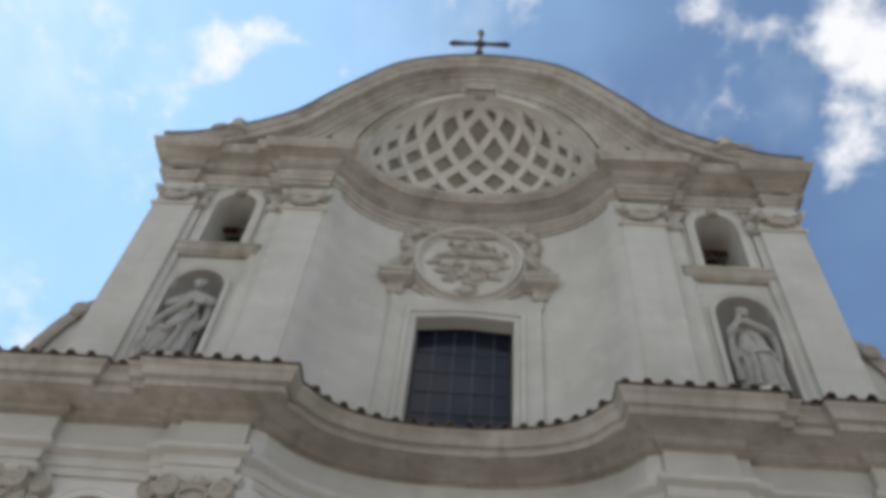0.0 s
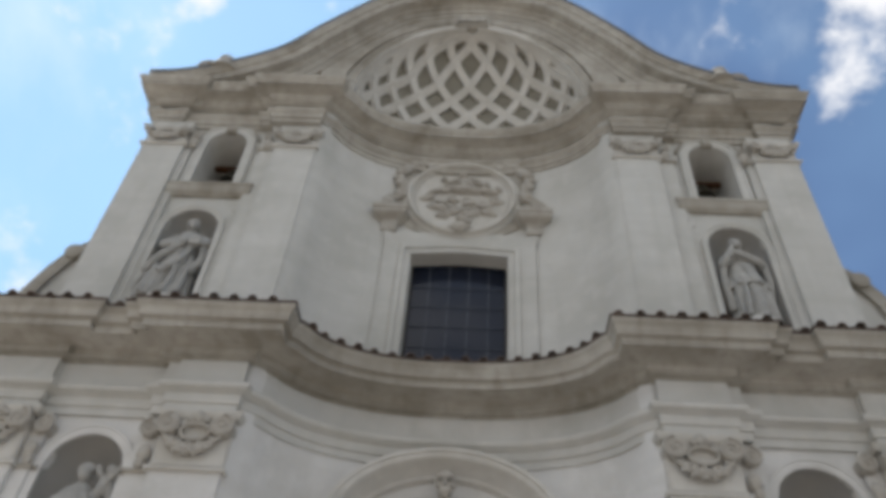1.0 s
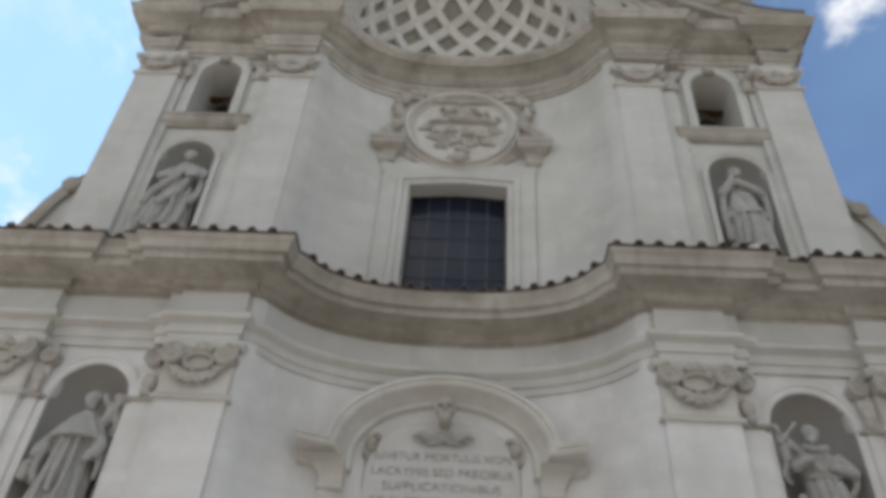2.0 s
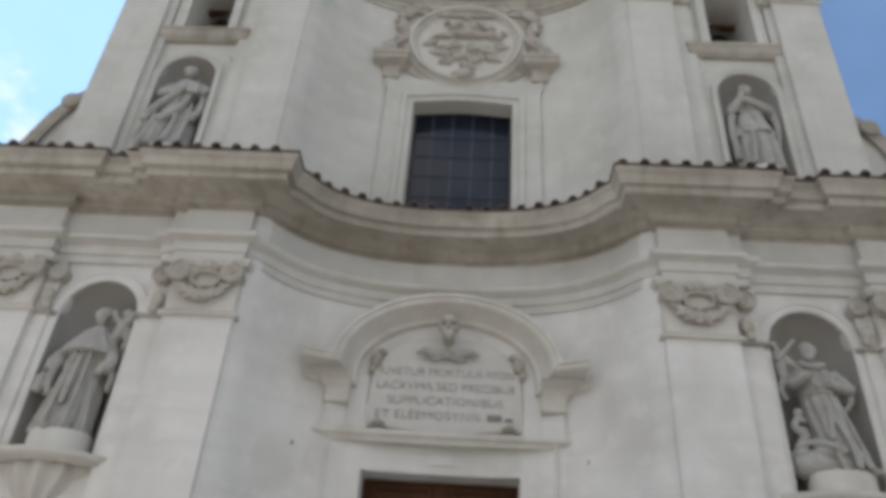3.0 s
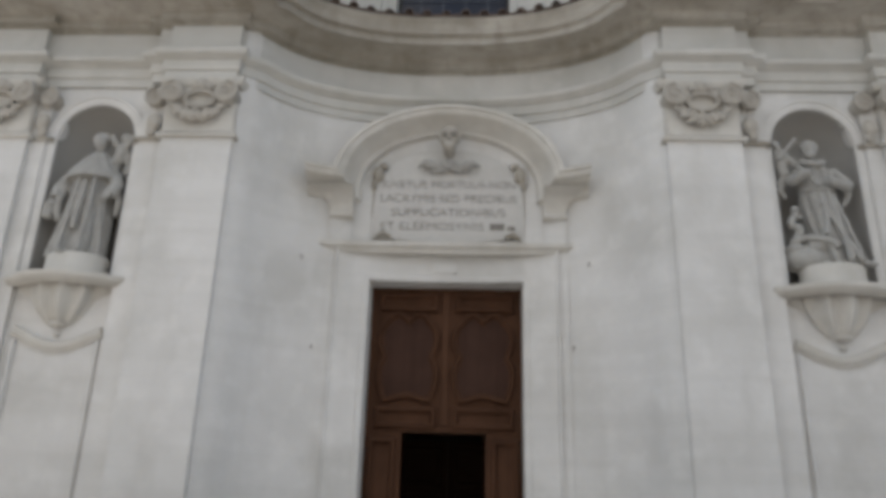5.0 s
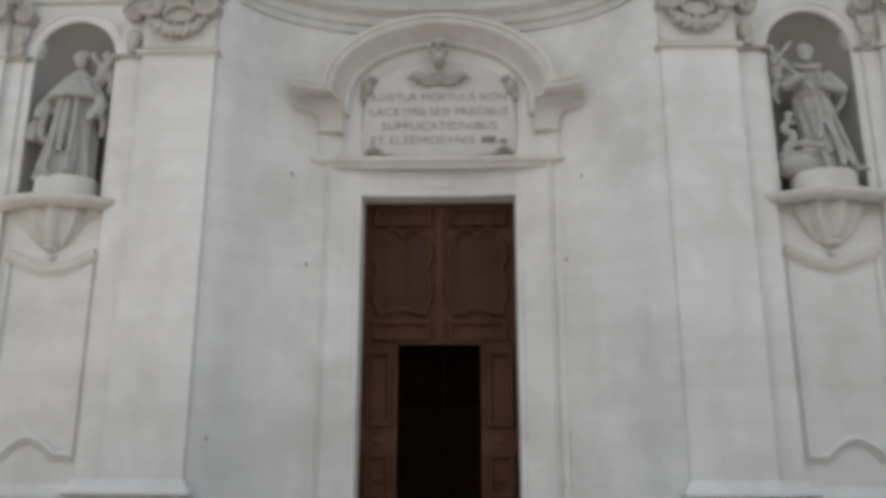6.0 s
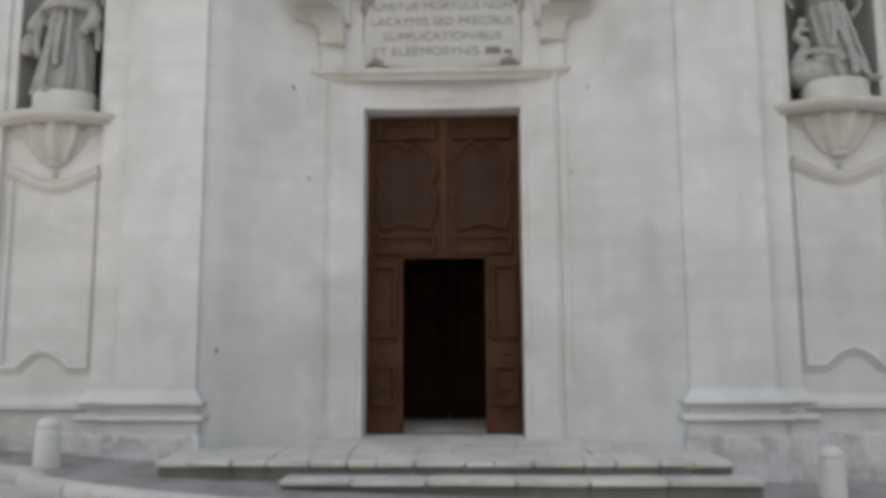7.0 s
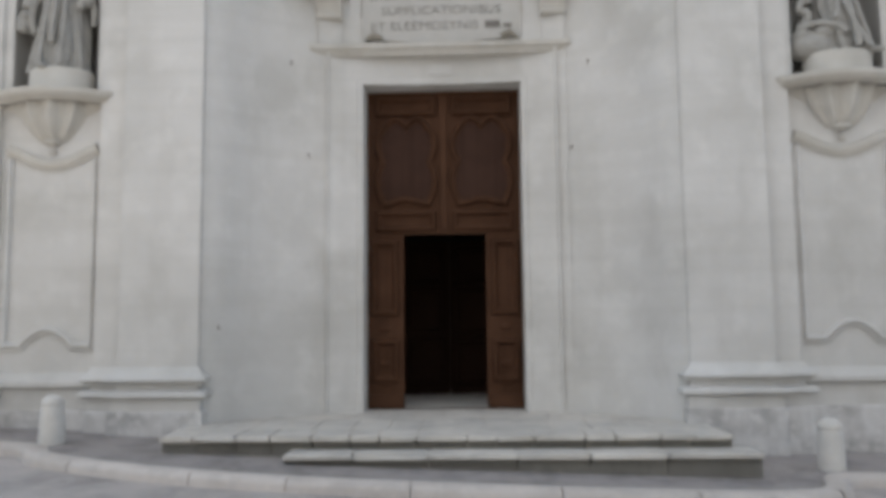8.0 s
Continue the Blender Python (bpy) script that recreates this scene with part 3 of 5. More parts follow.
def capital(parent, x, w, y, z0, z1, flank=0):
    """Capital with volutes, a swag and an abacus, on a pilaster of width w with its face at y."""
    h = z1 - z0
    cap = bmesh.new()
    box(cap, x - w / 2, x + w / 2, y - 0.015, y + 0.3, z0 + 0.06, z1 - 0.05, 0.02)
    cap = part("capital", cap, HOOD_STONE, parent, smooth=True)
    b = bmesh.new()
    sweep(b, [(x - w / 2, y + 0.3), (x - w / 2, y), (x + w / 2, y), (x + w / 2, y + 0.3)], [(-0.05, z0), (0.05, z0), (0.06, z0 + 0.02), (0.05, z0 + 0.05), (0.02, z0 + 0.06), (-0.05, z0 + 0.08)])
    part("necking", b, HOOD_STONE, cap, smooth=True)
    r = h * 0.19
    for s in (-1, 1):
        b = bmesh.new()
        spiral(b, (x + s * (w / 2 - r * 0.75), z1 - 0.08 - r), r, s, y - 0.14, y + 0.1)
        part("volute", b, CARVED, cap, smooth=True)
    b = bmesh.new()
    sweep(b, [(x - w / 2 - 0.03, y + 0.3), (x - w / 2 - 0.03, y - 0.05), (x - w / 4, y - 0.01), (x + w / 4, y - 0.01), (x + w / 2 + 0.03, y - 0.05), (x + w / 2 + 0.03, y + 0.3)],
          [(-0.1, z1 - 0.1), (0.02, z1 - 0.1), (0.06, z1 - 0.05), (0.07, z1 - 0.004), (-0.1, z1 - 0.004)])
    part("abacus", b, HOOD_STONE, cap, smooth=True)
    b = bmesh.new()
    pts = [(x + (w / 2 - 0.1) * t, y - 0.1, z1 - 0.46 * h - 0.22 * h * (1 - t * t)) for t in (k / 8 - 1 for k in range(17))]
    tube(b, pts, [0.022 + 0.018 * (1 - abs(k / 8 - 1)) + 0.01 * (k % 2) for k in range(17)], 8)
    for k in range(2, 15):
        for u in (-1, 1):
            ball(b, (pts[k][0] + 0.012 * u, y - 0.08 - 0.03 * (k % 2), pts[k][2] + u * (0.04 + 0.018 * ((k * 5) % 3))), (0.034, 0.045, 0.034), 6)
    swag = part("swag", b, CARVED, cap, smooth=True)
    worn = swag.modifiers.new("blend", "REMESH")
    worn.mode, worn.voxel_size, worn.use_smooth_shade = "VOXEL", 0.012, True
    b = bmesh.new()
    ball(b, (x, y - 0.06, z1 - 0.08), (0.1, 0.06, 0.09), 8)
    ball(b, (x - 0.09, y - 0.05, z1 - 0.12), (0.06, 0.04, 0.05), 8)
    ball(b, (x + 0.09, y - 0.05, z1 - 0.12), (0.06, 0.04, 0.05), 8)
    part("rosette", b, CARVED, cap, smooth=True)
    b = bmesh.new()
    ribbon(b, [(x + 0.23 * w * math.cos(a), z1 - 0.37 * h + 0.17 * h * math.sin(a)) for a in (2 * math.pi * k / 20 for k in range(21))], [(-0.02, 0), (0.07, 0), (0.08, -0.02), (0.07, -0.045), (-0.02, -0.045)], lambda q: y - 0.02, True)
    part("cartouche", b, CARVED, cap, smooth=True)
    if flank:
        b = bmesh.new()
        xf = x + flank * (w / 2 + 0.16)
        spiral(b, (xf, z1 - 0.1 - r * 0.85), r * 0.85, flank, y + 0.0, y + 0.2)
        ball(b, (xf - flank * 0.02, y + 0.04, z0 + 0.3 * h), (0.1, 0.07, 0.13), 8)
        ball(b, (xf, y + 0.05, z0 + 0.14 * h), (0.07, 0.06, 0.08), 8)
        part("half_volute", b, CARVED, cap, smooth=True)


def pilaster(x, w, y, z0, zc0, zc1, flank, base, label, group, back=None):
    p = thing("pilaster", label, "pilaster", group)
    skin = STUCCO if base else STUCCO_OLD_DIM
    b = bmesh.new()
    box(b, x - w / 2, x + w / 2, y, y + 0.5, z0, zc0 + 0.03, 0.008)
    part("shaft", b, skin, p)
    if back:
        x0, x1, yb = back
        b = bmesh.new()
        box(b, x0, x1, yb, yb + 0.4, z0, zc1 - 0.02, 0.006)
        part("backing", b, skin, p)
        b = bmesh.new()
        sweep(b, [(x0 - 0.0, yb + 0.1), (x0, yb), (x1, yb), (x1, yb + 0.1)], [(-0.05, zc0), (0.04, zc0), (0.05, zc0 + 0.03), (0.03, zc0 + 0.06), (-0.05, zc0 + 0.07)])
        part("necking", b, TRIM, p, smooth=True)
    capital(p, x, w, y, zc0, zc1, flank)
    if not base:
        b = bmesh.new()
        box(b, x - w / 2 + 0.01, x + w / 2 - 0.01, y + 0.005, y + 0.4, zc1 - 0.02, 13.77, 0.005)
        part("dosseret", b, skin, p)
    if base:
        line = [(x - w / 2, y + 0.3), (x - w / 2, y), (x + w / 2, y), (x + w / 2, y + 0.3)]
        if back:
            x0, x1, yb = back
            line = ([(x0, yb + 0.3), (x0, yb), (x - w / 2, yb), *line[1:]] if x1 < x else [*line[:-1], (x + w / 2, yb), (x1, yb), (x1, yb + 0.3)])
        b = bmesh.new()
        sweep(b, line, [(-0.05, 0.62), (0.045, 0.62), (0.045, 0.755), (0.085, 0.765), (0.125, 0.785), (0.13, 0.81), (0.115, 0.84), (0.08, 0.855), (0.025, 0.86), (0.005, 0.885), (0.01, 0.925), (0.07, 0.94),
                        (0.115, 0.965), (0.115, 0.99), (0.085, 1.02), (0.04, 1.07), (0.012, 1.12), (-0.05, 1.13)])
        part("base", b, STUCCO, p, "moulded stone pilaster base", smooth=True)
        b = bmesh.new()
        sweep(b, line, [(-0.1, -0.3), (0.075, -0.3), (0.075, 0.60), (0.06, 0.62), (-0.1, 0.625)])
        part("plinth", b, PLINTH, p, "worn grey stone plinth")
    return p


PLINTH = material("plinth_stone", (0.60, 0.59, 0.57), 0.85, 0.85, 0.2, 3.2, 0.3, streaks=0.2, dark=(0.26, 0.25, 0.235))
for s in (-1, 1):
    bi = (s * 3.74, s * 4.08) if s > 0 else (s * 4.08, s * 3.74)
    pilaster(s * 3.272, 0.95, PIL + 0.02, -0.3, 6.30, 7.15, s, True, "white stucco pilaster with a scrolled swag capital and stone base", "lower pilasters", (*bi, OUT + 0.04))
    bo = sorted((s * 5.34, s * 5.56))
    pilaster(s * 6.0, 0.92, PIL + 0.06, -0.3, 6.30, 7.15, -s, True, "white stucco pilaster with a scrolled swag capital and stone base", "lower pilasters", (*bo, OUT + 0.06))
    bi = sorted((s * 3.60, s * 3.90))
    pilaster(s * 3.20, 0.80, PIL + 0.06, 8.6, 13.04, 13.53, s, False, "tall stucco pilaster of the upper storey with a scrolled capital", "upper pilasters", (*bi, OUT + 0.06))
    bo = sorted((s * 5.20, s * 5.36))
    pilaster(s * 5.72, 0.80, PIL + 0.06, 8.6, 13.04, 13.53, -s, False, "tall stucco pilaster of the upper storey with a scrolled capital", "upper pilasters", (*bo, OUT + 0.06))

# ---- side bays ----
for s in (-1, 1):
    bm = bmesh.new()
    x0, x1 = sorted((s * 4.10, s * 5.32))
    sweep(bm, [(x0, BAY), (x1, BAY)], [(-0.05, 0.62), (0.03, 0.62), (0.02, 0.86), (0.07, 0.875), (0.10, 0.90), (0.10, 0.95), (0.07, 0.98), (0.02, 1.05), (-0.05, 1.06)])
    tagged(part("baseboard", bm, STUCCO, smooth=True), "rounded stone base moulding", "base moulding", kind="structure")
    bm = bmesh.new()
    sweep(bm, [(x0, BAY), (x1, BAY)], [(-0.1, -0.4), (0.045, -0.4), (0.045, 0.60), (0.03, 0.624), (-0.1, 0.63)])
    tagged(part("baseboard", bm, PLINTH), "worn grey stone plinth of the side bay", "plinth", kind="structure")


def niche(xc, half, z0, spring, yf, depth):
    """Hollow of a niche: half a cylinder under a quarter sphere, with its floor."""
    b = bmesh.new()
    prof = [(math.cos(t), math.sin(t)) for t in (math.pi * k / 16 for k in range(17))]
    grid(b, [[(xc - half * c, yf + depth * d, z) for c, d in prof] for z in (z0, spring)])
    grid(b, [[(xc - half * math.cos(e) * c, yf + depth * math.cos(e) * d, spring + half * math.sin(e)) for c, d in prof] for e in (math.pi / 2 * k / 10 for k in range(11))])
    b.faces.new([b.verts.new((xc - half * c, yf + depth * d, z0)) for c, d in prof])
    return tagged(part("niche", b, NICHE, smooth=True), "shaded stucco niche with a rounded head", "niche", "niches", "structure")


def niche_frame(xc, half, z0, spring, wide, parent, skin=STUCCO):
    line = [(xc - half, z0), *arc(xc, spring, half, half, 180, 0, 24), (xc + half, z0)]
    b = bmesh.new()
    ribbon(b, line, [(-0.02, 0.0), (0.035, 0.0), (0.045, -0.02), (0.045, -wide + 0.04), (0.065, -wide + 0.03), (0.065, -wide), (-0.02, -wide)], lambda x: BAY)
    part("surround", b, skin, parent, smooth=True)


def lobed(xc, z, half, rise, wide):
    """A line along z with a raised bow in the middle."""
    return [(xc - half, z), (xc - wide, z)] + [(xc - wide + 2 * wide * k / 16, z + rise * math.sin(math.pi * k / 16) ** 0.8) for k in range(1, 16)] + [(xc + wide, z), (xc + half, z)]


for s in (-1, 1):
    xc = s * 4.70
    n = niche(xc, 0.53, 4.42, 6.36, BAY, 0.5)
    niche_frame(xc, 0.53, 4.42, 6.36, 0.13, n)
    # string course at the spring of the niche
    for a, b_ in ((4.08, 4.15), (5.25, 5.36)):
        bm = bmesh.new()
        sweep(bm, [(x, BAY) for x in sorted((s * a, s * b_))], [(-0.05, 6.30), (0.06, 6.30), (0.09, 6.33), (0.06, 6.37), (-0.05, 6.38)])
        part("impost", bm, TRIM, n, smooth=True)
    # bracket under the niche
    bracket = thing("bracket", "shell-shaped stone bracket carrying the niche shelf", "bracket", "niche brackets", at=(0, 0, 0.0))
    bm = bmesh.new()
    rim = [(xc + 0.74 * math.sin(t) , BAY - 0.10 - 0.30 * math.cos(t) ** 2) for t in (math.pi * (k / 24 - 0.5) for k in range(25))]
    sweep(bm, [(rim[0][0], BAY + 0.1), *rim, (rim[-1][0], BAY + 0.1)], [(-0.08, 4.28), (-0.05, 4.28), (-0.01, 4.33), (0.02, 4.36), (0.025, 4.41), (-0.05, 4.43), (-0.3, 4.43)])
    bm2 = [bm.verts.new((x, y, 4.30)) for x, y in [(rim[0][0], BAY + 0.1), *rim, (rim[-1][0], BAY + 0.1)]]
    bm.faces.new(bm2)
    bm2 = [bm.verts.new((x, y, 4.415)) for x, y in [(rim[0][0], BAY + 0.1), *rim, (rim[-1][0], BAY + 0.1)]]
    bm.faces.new(bm2)
    part("shelf", bm, HOOD_STONE, bracket, smooth=True)
    bm = bmesh.new()
    rows = []
    for k in range(13):
        t = k / 12
        z = 3.82 + 0.47 * t
        rx, ry = 0.16 + 0.28 * (1 - (1 - t) ** 1.7) ** 0.9, 0.08 + 0.24 * (1 - (1 - t) ** 1.9) ** 0.7
        rows.append([(xc - rx * math.cos(a) * (1 - 0.10 * abs(math.cos(a * 4.5))), BAY + 0.02 - ry * math.sin(a) * (1 - 0.30 * abs(math.cos(a * 4.5)) ** 1.5), z) for a in (math.pi * j / 44 for j in range(45))])
    grid(bm, rows)
    ball(bm, (xc, BAY - 0.05, 3.82), (0.12, 0.09, 0.045), 10)
    part("shell", bm, HOOD_STONE, bracket, "fluted stone shell", smooth=True)
    bm = bmesh.new()
    rows = []
    for k in range(9):
        t = k / 8
        z = 4.0 + 0.29 * t
        rows.append([(xc - (0.34 + 0.36 * t ** 1.6) * math.cos(a), BAY + 0.02 - 0.10 * t * math.sin(a), z) for a in (math.pi * j / 16 for j in range(17))])
    grid(bm, rows)
    part("cove", bm, HOOD_STONE, bracket, smooth=True)
    bm = bmesh.new()
    ball(bm, (xc, BAY - 0.03, 3.70), (0.05, 0.04, 0.035), 8)
    line = [(xc + 0.55 * t, 3.72 - 0.16 * math.cos(math.pi * t / 2) ** 1.5 + 0.03 * abs(t) ** 4) for t in (k / 12 - 1 for k in range(25))]
    ribbon(bm, line, [(-0.02, -0.06), (0.03, -0.06), (0.055, -0.035), (0.06, 0.02), (0.045, 0.05), (0.03, 0.06), (0.03, 0.085), (-0.02, 0.085)], lambda x: BAY)
    part("festoon", bm, HOOD_STONE, bracket, smooth=True)
    # sunk panel
    bm = bmesh.new()
    bot = lobed(xc, 1.36, 0.54, 0.19, 0.30)
    line = [(xc - 0.54, 3.62)] + bot + [(xc + 0.54, 3.62)]
    ribbon(bm, line, [(-0.02, -0.055), (0.02, -0.055), (0.05, -0.04), (0.06, -0.015), (0.045, 0.008), (0.02, 0.012), (0.02, 0.022), (0.035, 0.028), (0.03, 0.045), (-0.02, 0.05)], lambda x: BAY)
    tagged(part("panel_moulding", bm, STUCCO, smooth=True), "thin stucco moulding round a wall panel", "moulding", "wall panels", "structure")
    # upper bay
    xu = s * 4.62
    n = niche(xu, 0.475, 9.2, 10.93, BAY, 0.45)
    niche_frame(xu, 0.475, 9.2, 10.93, 0.10, n, STUCCO_OLD_DIM)
    sill = thing("belfry_sill", "moulded stone sill below the belfry opening", "sill", "belfry sills")
    bm = bmesh.new()
    sweep(bm, [(xu - 0.74, BAY + 0.1), (xu - 0.74, BAY - 0.02), (xu + 0.74, BAY - 0.02), (xu + 0.74, BAY + 0.1)], [(-0.1, 11.74), (0.04, 11.74), (0.06, 11.78), (0.09, 11.80), (0.11, 11.86), (0.11, 11.96), (0.13, 11.98), (0.13, 12.03), (-0.1, 12.06)])
    part("ledge", bm, TRIM, sill, smooth=True)
    bm = bmesh.new()
    for q in (-1, 1):
        line = smooth_line([(xu + q * 0.70, 11.74), (xu + q * 0.64, 11.5), (xu + q * 0.78, 11.25), (xu + q * 0.74, 10.8), (xu + q * 0.74, 9.0)], 6)
        ribbon(bm, line, [(-0.02, -0.05), (0.03, -0.05), (0.04, 0.0), (0.03, 0.05), (-0.02, 0.05)], lambda x: BAY)
    part("scroll_moulding", bm, STUCCO_OLD_DIM, sill, smooth=True)
    bm = bmesh.new()
    xb = s * 4.59
    line = [(xb - 0.39, 12.08), *arc(xb, 13.28, 0.39, 0.39, 180, 0, 20), (xb + 0.39, 12.08)]
    ribbon(bm, line, [(-0.02, 0), (0.04, 0), (0.05, -0.02), (0.05, -0.12), (0.07, -0.13), (0.07, -0.17), (-0.02, -0.17)], lambda x: BAY)
    tagged(part("belfry_arch", bm, STUCCO_OLD_DIM, smooth=True), "raised stucco band round the belfry opening", "arch", "belfry arches", "structure")
    crown = bmesh.new()
    box(crown, xb - 0.10, xb + 0.10, BAY - 0.12, BAY + 0.02, 13.60, 13.80, 0.03)
    ribbon(crown, arc(xb, 13.28, 0.66, 0.60, 165, 15, 20), [(-0.02, 0), (0.06, 0), (0.085, 0.025), (0.07, 0.06), (-0.02, 0.07)], lambda x: BAY)
    tagged(part("belfry_hood", crown, TRIM, smooth=True), "thin curved stone hood with a small keystone over the belfry arch", "hood", "belfry hoods", "structure")
    bell = thing("bell", "dark bronze bell hanging in the belfry opening", "bell", "bells", at=(s * 4.56, 9.66, 12.86))
    bm = bmesh.new()
    lathe(bm, [(0.24, 0), (0.225, 0.03), (0.18, 0.12), (0.145, 0.24), (0.13, 0.33), (0.08, 0.40), (0.03, 0.42)], 18)
    part("body", bm, BRONZE, bell, smooth=True)
    bm = bmesh.new()
    box(bm, -0.42, 0.42, -0.06, 0.06, 0.42, 0.52, 0.02)
    tube(bm, [(-0.65, 0, 0.47), (0.65, 0, 0.47)], 0.03)
    part("headstock", bm, WOOD, bell)
    for q in (-0.7, 0.6):
        bm = bmesh.new()
        box(bm, q, q + 0.1, -0.1, 0.1, -0.715, 0.55, 0.02)
        part("post", bm, IRON, bell)

# ---- portal ----
portal = thing("portal_surround", "plain white stone door surround with a flat lintel and thin ledge", "door surround")
line = [(-1.27, 0.45), (-1.27, 4.97), (1.26, 4.97), (1.26, 0.45)]


def along(pts, n=10):
    """More points on each stretch of a line, so that it bends with the wall."""
    out = []
    for p, q in zip(pts, pts[1:]):
        out += [(p[0] + (q[0] - p[0]) * k / n, p[1] + (q[1] - p[1]) * k / n) for k in range(n)]
    return out + [pts[-1]]


bm = bmesh.new()
ribbon(bm, along(line), [(-0.35, 0.225), (0.05, 0.225), (0.05, 0.16), (0.035, 0.15), (0.035, -0.2), (0.06, -0.21), (0.06, -0.235), (-0.02, -0.235)], hollow)
part("frame", bm, STUCCO, portal, smooth=True)
for s in (-1, 1):
    bm = bmesh.new()
    ribbon(bm, along([(s * 1.56, 0.45), (s * 1.56, 5.12)]), [(-0.02, -0.06), (0.02, -0.06), (0.02, 0.06), (-0.02, 0.06)], hollow)
    part("outer_strip", bm, STUCCO, portal)
bm = bmesh.new()
sweep(bm, [(-1.63, 9.95)] + [(x, 0.1 * hollow(x) + 0.9 * 9.81) for x in (-1.63 + 3.21 * k / 16 for k in range(17))] + [(1.58, 9.95)],
      [(-0.25, 5.10), (0.03, 5.10), (0.04, 5.14), (0.07, 5.17), (0.10, 5.19), (0.10, 5.245), (-0.25, 5.26)])
part("ledge", bm, HOOD_STONE, portal, smooth=True)
bm = bmesh.new()
box(bm, -0.17, 0.14, 9.93, 10.05, 4.86, 5.02, 0.01)
part("plaque", bm, material("plaque_stone", (0.57, 0.56, 0.53), 0.7), portal, "small pale stone plaque on the lintel")

hood = thing("door_hood", "arched stone hood moulding over the inscription", "hood")
HOOD = along([(-1.92, 6.07), (-1.42, 6.07)], 6)[:-1] + arc(0, 6.07, 1.42, 1.08, 180, 0, 40) + along([(1.42, 6.07), (1.90, 6.07)], 6)[1:]
bm = bmesh.new()
ribbon(bm, HOOD, [(-0.05, -0.14), (0.41, -0.14), (0.41, -0.09), (0.38, -0.08), (0.37, -0.02), (0.34, 0.0), (0.28, 0.02), (0.20, 0.06), (0.14, 0.11), (0.11, 0.13), (0.11, 0.17), (0.07, 0.20), (-0.05, 0.21)], hollow)
part("moulding", bm, HOOD_STONE, hood, smooth=True)
for s in (-1, 1):
    bm = bmesh.new()
    yb = hollow(1.6)
    rows = []
    for z, o, w in ((5.58, 0.05, 1.60), (5.60, 0.085, 1.63), (5.64, 0.085, 1.63), (5.66, 0.055, 1.61), (5.74, 0.06, 1.62), (5.80, 0.085, 1.645), (5.86, 0.14, 1.69), (5.91, 0.22, 1.76), (5.94, 0.30, 1.83), (5.955, 0.36, 1.88)):
        x0, x1 = sorted((s * (1.31 - 0.05 * o), s * w))
        rows.append([(x0, yb + 0.3, z), (x0, yb - o, z), (x1, yb - o, z), (x1, yb + 0.3, z)])
    vs = grid(bm, rows)
    bm.faces.new(vs[0])
    bm.faces.new(vs[-1])
    part("console", bm, HOOD_STONE, hood, smooth=True)
    bm = bmesh.new()
    x0, x1 = sorted((s * 1.32, s * 1.60))
    wall_mesh(bm, x0, x1, 5.25, 5.62, lambda x: hollow(x) - 0.05, 0.1, (), 0.1)
    part("pier", bm, STUCCO, hood)
# tympanum
bm = bmesh.new()
wall_mesh(bm, -1.36, 1.36, 5.25, arch(0, 1.37, 6.02, 0.95), lambda x: hollow(x) - 0.02, 0.1, (), 0.1)
part("tympanum", bm, STUCCO, hood, smooth=True)

tablet = thing("inscription_tablet", "pale stone tablet with a Latin inscription and scrolled edges", "tablet")
bm = bmesh.new()
outline = ([(-1.04, 5.30), (-0.9, 5.36), (-0.7, 5.31), (-0.3, 5.29), (0, 5.28), (0.3, 5.29), (0.7, 5.31), (0.9, 5.36), (1.04, 5.30)]
           + [(1.06, 5.5), (1.05, 5.9), (1.02, 6.18), (0.93, 6.30), (0.86, 6.42)] + [(0.8 * math.cos(radians(a)), 6.42 + 0.28 * math.sin(radians(a))) for a in range(10, 171, 16)]
           + [(-0.86, 6.42), (-0.93, 6.30), (-1.02, 6.18), (-1.05, 5.9), (-1.06, 5.5)])
front = [bm.verts.new((x, 9.865, z)) for x, z in outline]
backs = [bm.verts.new((x * 1.01, 10.0, z)) for x, z in outline]
bm.faces.new(front)
for k in range(len(outline)):
    j = (k + 1) % len(outline)
    bm.faces.new([front[k], front[j], backs[j], backs[k]])
bmesh.ops.bevel(bm, geom=[e for e in bm.edges if e.verts[0] in set(front) and e.verts[1] in set(front)], offset=0.02, segments=2, affect="EDGES")
slab = part("slab", bm, material("tablet_stone", (0.47, 0.46, 0.43), 0.8, 0.4, 0.1, 3.0, 0.2, dark=(0.40, 0.385, 0.355)), tablet)
INK = material("cut_letters", (0.21, 0.197, 0.175), 0.9, 0.4, 0.2, 6.0, 0.1)


def word_mesh(text, size):
    cu = bpy.data.curves.new("lettering", "FONT")
    cu.body, cu.size, cu.extrude, cu.offset = text, size, 0.004, -0.0025
    ob = new("letter_source", cu)
    me = bpy.data.meshes.new_from_object(ob)
    bpy.data.objects.remove(ob)
    xs = [v.co.x for v in me.vertices]
    return me, min(xs), max(xs)


def lettering(text, x, y, z, size, width, parent):
    """A line of cut letters, word by word, spread to a width."""
    full = word_mesh(text, size)
    k = width / (full[2] - full[1])
    words = text.split(" ")
    for i, w in enumerate(words):
        me, lo, hi = word_mesh(w, size)
        start = word_mesh(" ".join(words[:i + 1]), size)[2] - hi - full[1]
        me.transform(Matrix.Translation((x - width / 2 + start * k, y, z)) @ Matrix.Rotation(radians(90), 4, "X") @ Matrix.Diagonal((k, 1, 1, 1)))
        me.materials.append(INK)
        o = new("lettering", me)
        o.parent = parent
        o["label"] = "carved Roman capitals"


